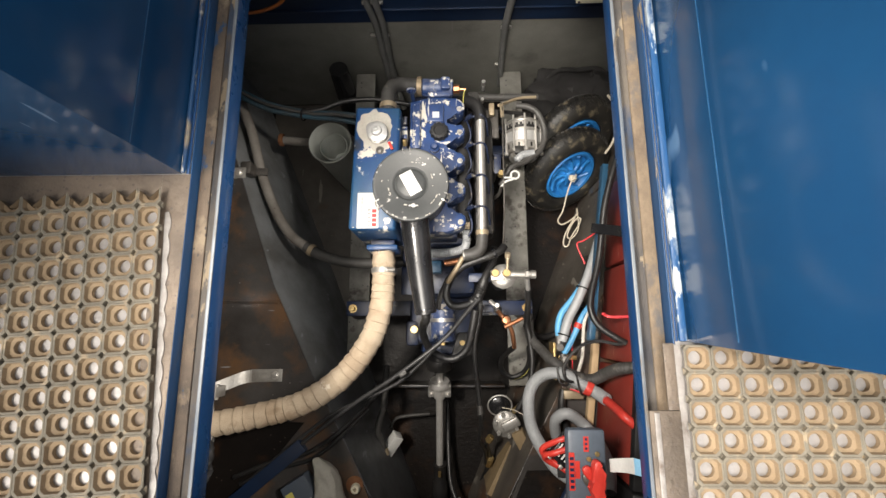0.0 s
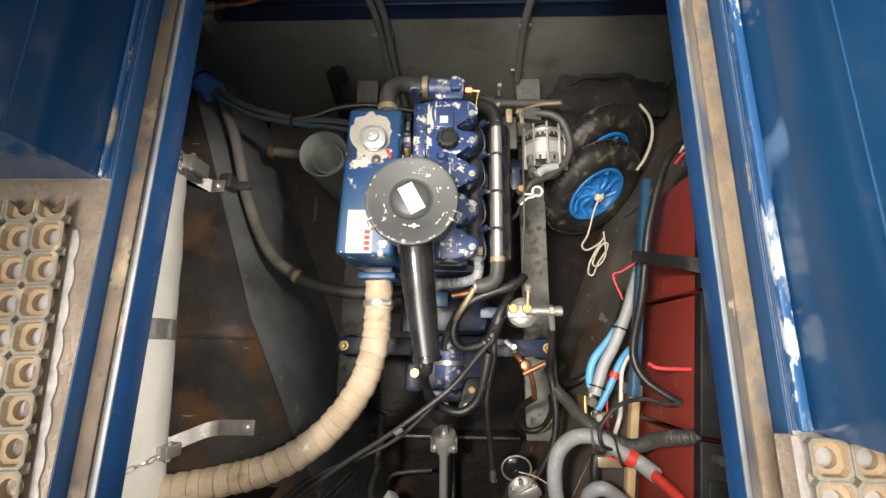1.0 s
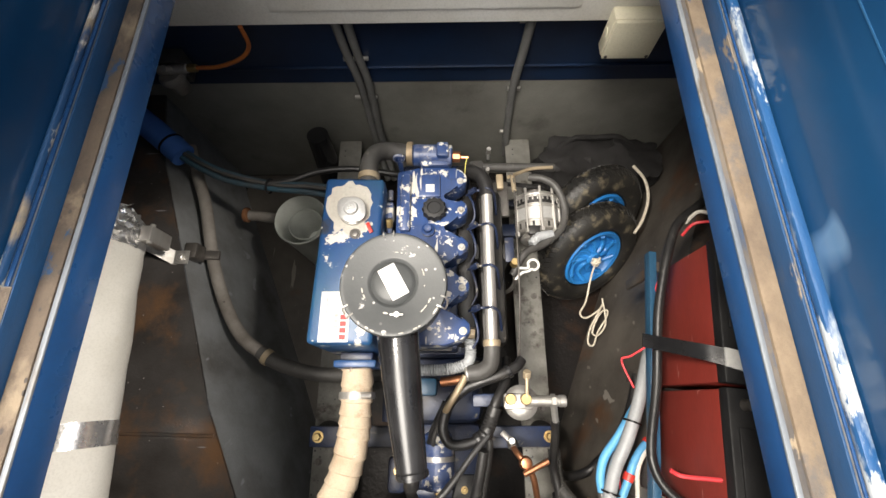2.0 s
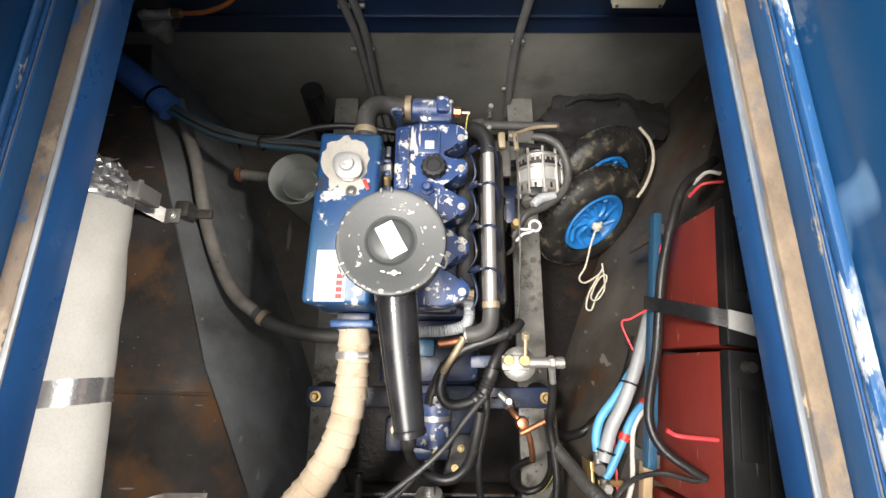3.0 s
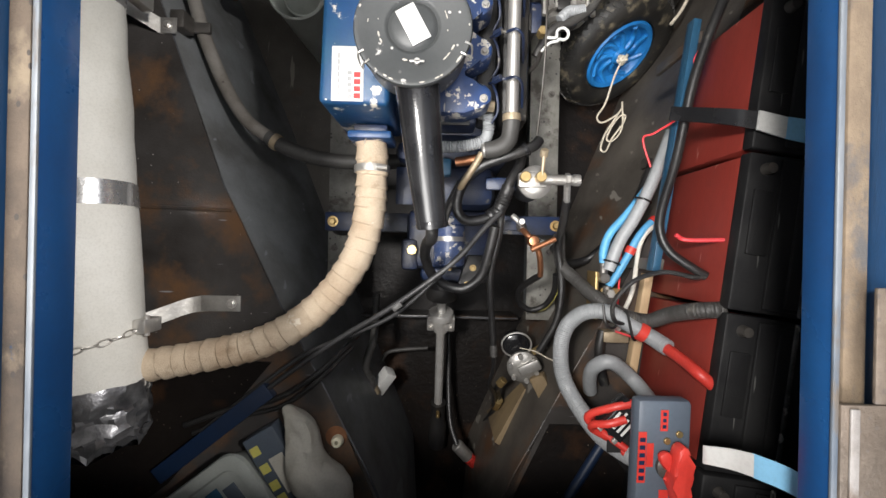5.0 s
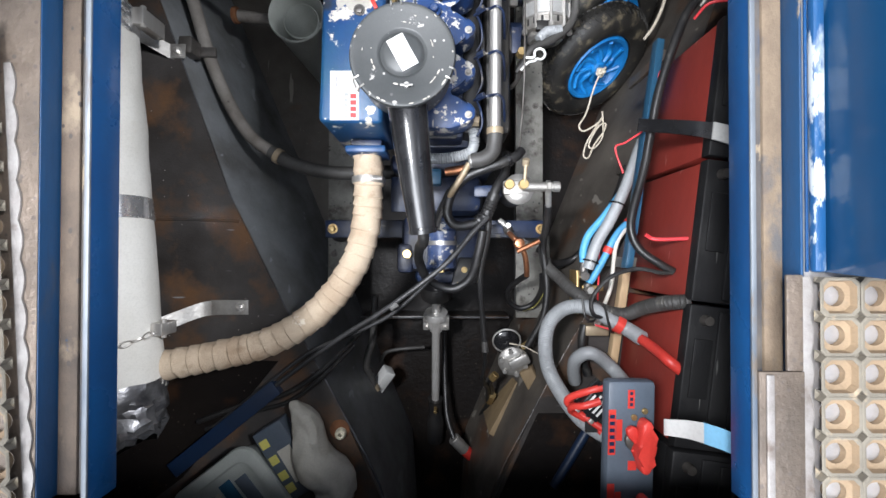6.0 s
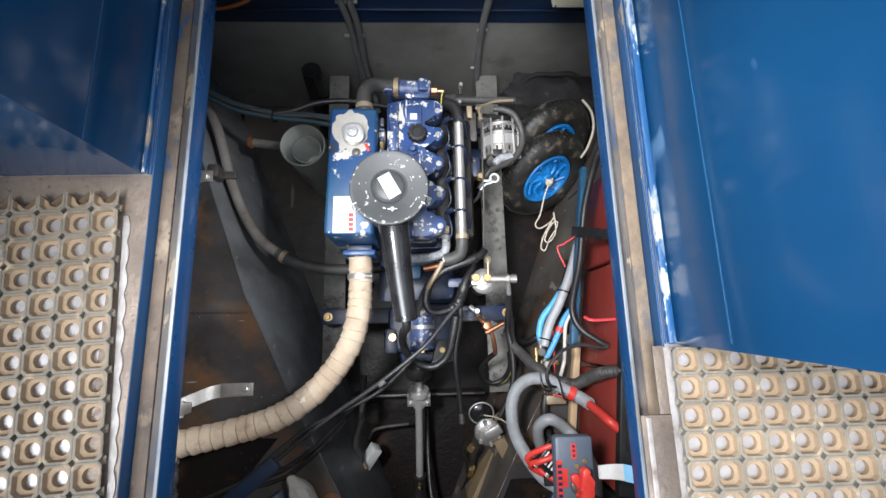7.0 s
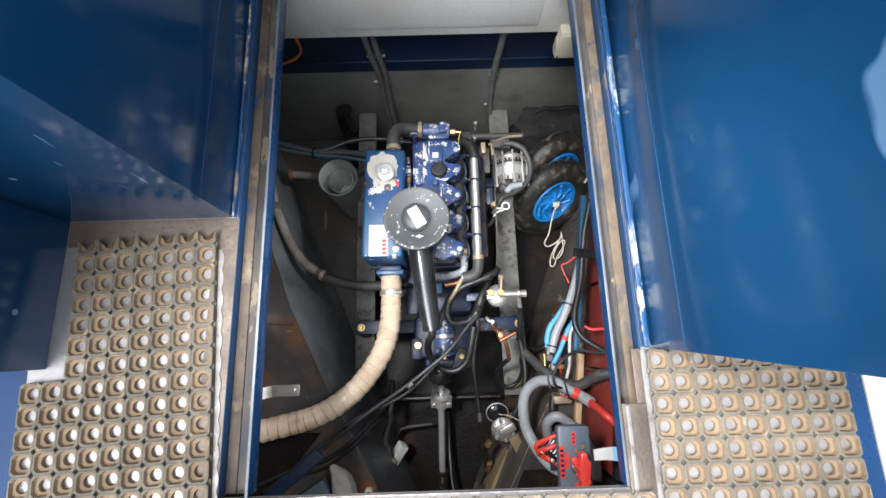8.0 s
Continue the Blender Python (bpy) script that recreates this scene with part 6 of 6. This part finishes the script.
P("taped_joint", tube([(0.098, 0.060, 0.503), (0.118, 0.074, 0.505), (0.130, 0.098, 0.508), (0.142, 0.130, 0.512)], 0.0158, 12, 8, 0.0009, 0.008), "rubber", loom)
P("branch", tube([(0.03, 0.14, 0.50), (0.012, 0.105, 0.48), (-0.002, 0.075, 0.45), (-0.01, 0.05, 0.42)], 0.007, 10), "rubber", loom)
P("branch", tube([(0.045, 0.145, 0.505), (0.022, 0.11, 0.50), (0.005, 0.07, 0.47), (0.0, 0.045, 0.43)], 0.005, 10), "hose_grey", loom)
P("branch", tube([(0.130, 0.085, 0.49), (0.127, 0.02, 0.47), (0.112, -0.06, 0.45), (0.114, -0.13, 0.43), (0.122, -0.20, 0.41), (0.128, -0.262, 0.40)], 0.0082, 10), "rubber", loom)
P("plug", rod((0.128, -0.258, 0.40), (0.129, -0.288, 0.40), 0.0095, 10), "hose_grey", loom)
P("branch", tube([(0.129, -0.285, 0.40), (0.132, -0.33, 0.37), (0.128, -0.38, 0.33), (0.150, -0.43, 0.26), (0.16, -0.50, 0.16)], 0.006, 10), "rubber", loom)
P("cable_tie", band((0.172, 0.206, 0.543), (0.85, 0.5, 0), 0.0125, 0.010), "gloss_black", loom)
gc = base("control_cable", "pair of grey control cables running aft to port", "cable", (-0.2, -0.2, 0.45))
P("cable", tube([(0.125, 0.072, 0.515), (0.085, 0.030, 0.525), (0.025, -0.040, 0.535), (-0.055, -0.104, 0.53), (-0.145, -0.168, 0.515), (-0.235, -0.225, 0.495), (-0.34, -0.300, 0.475), (-0.45, -0.385, 0.462), (-0.60, -0.50, 0.46)], 0.0062, 10), "pipe_black", gc)
P("cable", tube([(0.06, 0.0, 0.52), (-0.04, -0.105, 0.51), (-0.12, -0.175, 0.49), (-0.22, -0.225, 0.475), (-0.33, -0.275, 0.465), (-0.45, -0.365, 0.458), (-0.58, -0.47, 0.458)], 0.0052, 10), "pipe_black", gc)
P("clip", box(-0.012, 0.012, -0.006, 0.006, 0.515, 0.535, 0.002, pose(-0.105, -0.148, 0, 0, 0, 35)), "hose_grey", gc)
tap = base("drain_tap", "copper tap with tee handle beside the gearbox", "tap", (0.22, 0.0, 0.4))
P("elbow", tube([(0.192, 0.040, 0.40), (0.197, 0.028, 0.435), (0.214, 0.006, 0.446), (0.230, -0.022, 0.440), (0.239, -0.060, 0.42), (0.243, -0.078, 0.40)], 0.0072, 12), "copper", tap)
P("knuckle", lathe([(0, -0.016), (0.012, -0.012), (0.016, 0), (0.012, 0.012), (0, 0.016)], pose(0.214, 0.008, 0.446), 16), "copper", tap)
P("tee_handle", rod((0.206, -0.014, 0.460), (0.264, 0.014, 0.462), 0.0065, 12), "copper", tap)
P("collar", rod((0.190, 0.052, 0.40), (0.193, 0.036, 0.41), 0.013, 6), "dark_steel", tap)
P("stay", box(0.12, 0.20, 0.035, 0.06, 0.39, 0.40, 0.002), "dirty_blue", tap)
P("linkage", join(rod((0.165, 0.072, 0.42), (0.19, 0.048, 0.43), 0.007, 8), rod((0.185, 0.055, 0.42), (0.185, 0.055, 0.45), 0.008, 8)), "steel", tap)
ew = base("earth_strap", "black earth cable looped on the bed rail", "cable", (0.26, -0.13, 0.2))
P("cable", tube([(0.243, -0.078, 0.40), (0.230, -0.095, 0.35), (0.212, -0.125, 0.29), (0.218, -0.165, 0.25), (0.252, -0.188, 0.24), (0.292, -0.172, 0.25), (0.310, -0.13, 0.28), (0.306, -0.08, 0.31)], 0.0085, 10), "rubber", ew)
P("yellow_wire", tube([(0.262, -0.196, 0.235), (0.295, -0.180, 0.25), (0.318, -0.135, 0.28), (0.313, -0.09, 0.31)], 0.0022, 6), "yellow", ew)
pump = base("lift_pump", "grey alloy fuel pump with glass bowl on the swim plate", "pump", (0.22, -0.33, 0.2))
pm = pose(0.216, -0.325, 0.332, 8, -8, 28)
P("body", join(lathe([(0, 0.0), (0.040, 0.0), (0.043, 0.004), (0.043, 0.012), (0.036, 0.018), (0.022, 0.022), (0, 0.022)], pm, 28), box(-0.014, 0.046, -0.018, 0.014, 0.012, 0.034, 0.006, pm)), "alloy", pump)
P("bowl", lathe([(0, -0.06), (0.030, -0.06), (0.036, -0.05), (0.038, 0.0), (0, 0.0)], pm, 24), "black_iron", pump)
for k in range(6):
    a = 2 * math.pi * k / 6 + 0.3
    P("screw", rod(pm @ Vector((0.035 * math.cos(a), 0.035 * math.sin(a), 0.014)), pm @ Vector((0.035 * math.cos(a), 0.035 * math.sin(a), 0.028)), 0.007, 8), "alloy", pump)
P("rim_wire", tube([Vector((0.198 + 0.040 * math.cos(q), -0.270 + 0.034 * math.sin(q), 0.335 + 0.008 * math.sin(q))) for q in [2 * math.pi * k / 14 for k in range(15)]], 0.0026, 6, 3), "steel", pump)
P("glass_bowl", lathe([(0, 0), (0.034, 0), (0.037, 0.01), (0.037, 0.04), (0.030, 0.045), (0, 0.045)], pose(0.198, -0.270, 0.285, 10, 0, 0), 24), "gloss_black", pump)
P("union", rod((0.240, -0.285, 0.352), (0.258, -0.270, 0.362), 0.010, 6), "brass", pump)
P("union", rod((0.170, -0.372, 0.31), (0.158, -0.39, 0.30), 0.012, 6), "brass", pump)
P("backing_block", box(-0.020, 0.020, -0.038, 0.038, 0, 0.030, 0.003, pose(0.272, -0.376, 0.338, 0, -20, 28)), "dirty_timber", pump)
P("bracket", box(0.22, 0.312, -0.365, -0.345, 0.30, 0.33, 0.002), "dark_steel", pump)
P("tail_hose", tube([(0.160, -0.386, 0.30), (0.158, -0.42, 0.25), (0.172, -0.47, 0.18), (0.165, -0.54, 0.10), (0.15, -0.60, 0.03)], 0.0088, 10), "rubber", pump)
P("tail_union", rod((0.172, -0.470, 0.19), (0.168, -0.505, 0.15), 0.015, 6), "brass", pump)
P("string", tube([(0.20, -0.27, 0.37), (0.24, -0.277, 0.378), (0.27, -0.292, 0.382), (0.295, -0.303, 0.372)], 0.0015, 6), "cord", pump)
shaft = base("propeller_shaft", "steel propeller shaft with dark bolted coupling", "propeller shaft", (0.0, -0.3, -0.06))
sm = along((-0.006, -0.10, 0.24), (-0.012, -0.58, 0.03))
P("shaft", lathe([(0, 0.0), (0.0135, 0.0), (0.0135, 0.53), (0, 0.53)], sm, 18), "shaft_steel", shaft)
P("coupling", join(lathe([(0, 0.115), (0.036, 0.115), (0.038, 0.12), (0.038, 0.136), (0.020, 0.140), (0.020, 0.185), (0, 0.185)], sm, 24), box(-0.042, 0.042, -0.013, 0.013, 0.128, 0.178, 0.004, sm)), "shaft_steel", shaft)
for sx in (-1, 1):
    for zz in (0.140, 0.166):
        P("coupling_bolt", bolt(sm @ Vector((sx * 0.030, 0.012, zz)), 0.0065, 0.010, sm.to_3x3() @ Vector((0, 1, 0))), "steel", shaft)
P("flange", lathe([(0, 0.02), (0.045, 0.02), (0.047, 0.03), (0.047, 0.06), (0.03, 0.07), (0, 0.07)], sm, 24), "black_iron", shaft)
P("stern_gland", lathe([(0, 0.47), (0.026, 0.47), (0.024, 0.48), (0.024, 0.55), (0.030, 0.56), (0.030, 0.66), (0, 0.66)], sm, 20), "black_iron", shaft)
P("grease_nipple", rod(sm @ Vector((0, 0.02, 0.49)), sm @ Vector((0, 0.046, 0.49)), 0.006, 8), "brass", shaft)

# ---- stern end of the hole ----
wb = base("sensor_box", "white plastic sensor box with grey conduit on the swim plate", "sensor box", (-0.18, -0.44, 0.1))
bm4 = pose(-0.190, -0.445, 0.108, 12, 34, -28)
P("body", box(-0.018, 0.018, -0.042, 0.042, -0.020, 0.022, 0.003, bm4), "sticker", wb)
P("conduit", tube([(-0.215, -0.465, 0.14), (-0.222, -0.42, 0.16), (-0.232, -0.38, 0.19), (-0.220, -0.33, 0.21), (-0.205, -0.28, 0.22), (-0.20, -0.15, 0.22)], 0.0115, 12, 8, 0.0006, 0.005), "hose_grey", wb)
P("gland", rod((-0.206, -0.478, 0.135), (-0.216, -0.455, 0.142), 0.013, 8), "tan_clip", wb)
lone("thin_pipe", tube([(-0.205, -0.40, 0.05), (-0.185, -0.365, 0.07), (-0.14, -0.352, 0.075), (-0.05, -0.345, 0.07)], 0.0065, 10), "hose_grey", "thin grey pipe crossing the bilge", "pipe")
fit1 = base("skin_fitting", "cream nut on a rusty patch of the counter plate", "fitting", (-0.25, -0.485, 0.449))
P("rust_disc", lathe([(0, 0), (0.026, 0), (0.022, 0.003), (0, 0.003)], pose(-0.255, -0.478, 0.4488), 18), "rust", fit1)
P("nut", lathe([(0.005, 0.003), (0.0145, 0.003), (0.0145, 0.014), (0.011, 0.020), (0.005, 0.020), (0.004, 0.006)], pose(-0.250, -0.485, 0.4488), 12, closed=False), "cream", fit1)
lone("steel_frame", box(-0.17, 0.17, -0.020, 0.020, 0.449, 0.475, 0.002, pose(-0.545, -0.468, 0, 0, 0, 39)), "dark_blue", "dark blue painted steel frame on the counter", "frame")
def rounded(w, d, r, n=6):
    """The outline of a rectangle with round corners."""
    pts = []
    for cx, cy, a0 in ((w - r, d - r, 0), (r - w, d - r, 90), (r - w, r - d, 180), (w - r, r - d, 270)):
        pts += [(cx + r * math.cos(math.radians(a0 + 90 * k / n)), cy + r * math.sin(math.radians(a0 + 90 * k / n))) for k in range(n + 1)]
    return pts


def shell(rows, m):
    """Outlines (half width, half depth, corner radius, height) joined into an open skin."""
    bm = bmesh.new()
    rings = [[bm.verts.new((x, y, z)) for x, y in rounded(w, d, r)] for w, d, r, z in rows]
    for a, b in zip(rings, rings[1:]):
        for k in range(len(a)):
            q = (k + 1) % len(a)
            bm.faces.new((a[k], a[q], b[q], b[k]))
    bm.faces.new(rings[0])
    bm.faces.new(rings[-1])
    bmesh.ops.transform(bm, matrix=m, verts=bm.verts)
    return bm


BOXM = pose(-0.497, -0.640, 0.449, 0, 0, 38)
box1 = base("food_box", "milky plastic food box with clipped lid lying on the counter", "box", (-0.497, -0.640, 0.449))
P("body", shell([(0.105, 0.090, 0.030, 0.0), (0.118, 0.104, 0.036, 0.060), (0.114, 0.100, 0.034, 0.060), (0.101, 0.086, 0.028, 0.004)], BOXM), "milky_clear", box1)
lid1 = P("lid", shell([(0.122, 0.108, 0.042, 0.061), (0.126, 0.112, 0.045, 0.066), (0.124, 0.110, 0.044, 0.075), (0.116, 0.102, 0.040, 0.079), (0.098, 0.084, 0.030, 0.079), (0.093, 0.079, 0.026, 0.071)], BOXM), "milky_clear", box1, "milky snap-on lid with a raised rim")
for k, c in enumerate(("slate", "bag_white", "rack_blue", "slate")):
    P("packet", box(-0.076 + 0.040 * k, -0.044 + 0.040 * k, -0.060, 0.062 - 0.012 * (k % 2), 0.0715, 0.0745, 0.001, BOXM), c, box1)
pk = base("packet_box", "yellow and grey printed packet beside the food box", "packet", (-0.372, -0.52, 0.449))
PKM = pose(-0.378, -0.535, 0.449, 0, 0, 32)
P("body", box(-0.040, 0.040, -0.095, 0.095, 0.0, 0.050, 0.004, PKM), "slate", pk)
for y in (-0.075, -0.040, 0.004, 0.050):
    P("print_bar", box(-0.034, -0.012, y, y + 0.022, 0.0502, 0.0507, 0, PKM), "yellow", pk)
P("print_bar", box(-0.006, 0.030, -0.06, 0.03, 0.0502, 0.0507, 0, PKM), "bag_white", pk)
rag = lumpy(-0.050, 0.050, -0.140, 0.115, 0.0, 0.085, 0.016, 13.0, 11.0, 16, 0.75)
for v in rag.verts:
    k = (v.co.y + 0.14) / 0.255
    v.co.x = v.co.x * (1.15 - 0.62 * k) + 0.010 * math.sin(9 * k)
    v.co.z *= 1.0 - 0.30 * k
    v.co += 0.0030 * noise.noise_vector(v.co * 60)
bmesh.ops.transform(rag, matrix=pose(-0.308, -0.520, 0.449, 0, 0, 26), verts=rag.verts)
lone("rag", rag, "bag_white", "grubby white cloth bundled on the counter", "rag")
plug = base("cable_connector", "grey and red cable connector hanging over the bilge", "connector", (0.06, -0.64, 0.1))
P("shell", rod((0.050, -0.640, 0.12), (0.090, -0.685, 0.11), 0.020, 14), "alloy", plug)
P("red_ring", rod((0.090, -0.685, 0.11), (0.113, -0.707, 0.105), 0.019, 14), "red", plug)
P("lead", tube([(0.111, -0.705, 0.105), (0.15, -0.735, 0.10), (0.20, -0.77, 0.10), (0.26, -0.82, 0.12)], 0.011, 10), "rubber", plug)
P("lead", tube([(0.052, -0.642, 0.12), (0.030, -0.58, 0.09), (0.022, -0.47, 0.05), (0.020, -0.30, 0.03)], 0.009, 10), "rubber", plug)
lone("black_cable", tube([(-0.62, -0.455, 0.458), (-0.50, -0.41, 0.462), (-0.40, -0.385, 0.465), (-0.31, -0.33, 0.462), (-0.245, -0.27, 0.40), (-0.20, -0.22, 0.33)], 0.0068, 8), "rubber", "black cable crossing the counter plate edge", "cable", "stern cables")
lone("black_cable", tube([(-0.60, -0.475, 0.456), (-0.48, -0.43, 0.46), (-0.38, -0.40, 0.462), (-0.295, -0.335, 0.46), (-0.235, -0.275, 0.38)], 0.0058, 8), "rubber", "black cable crossing the counter plate edge", "cable", "stern cables")
lone("timber_chock", box(-0.022, 0.022, -0.09, 0.09, -0.06, 0.26, 0.004, pose(0.215, -0.50, 0, 0, 0, -28)), "dirty_timber", "oily timber chock beside the stern gland", "chock")
lone("blue_pipe", tube([(0.30, -0.62, 0.46), (0.36, -0.52, 0.46), (0.42, -0.42, 0.46)], 0.012, 10), "dark_blue", "dark blue painted pipe on the counter", "pipe")
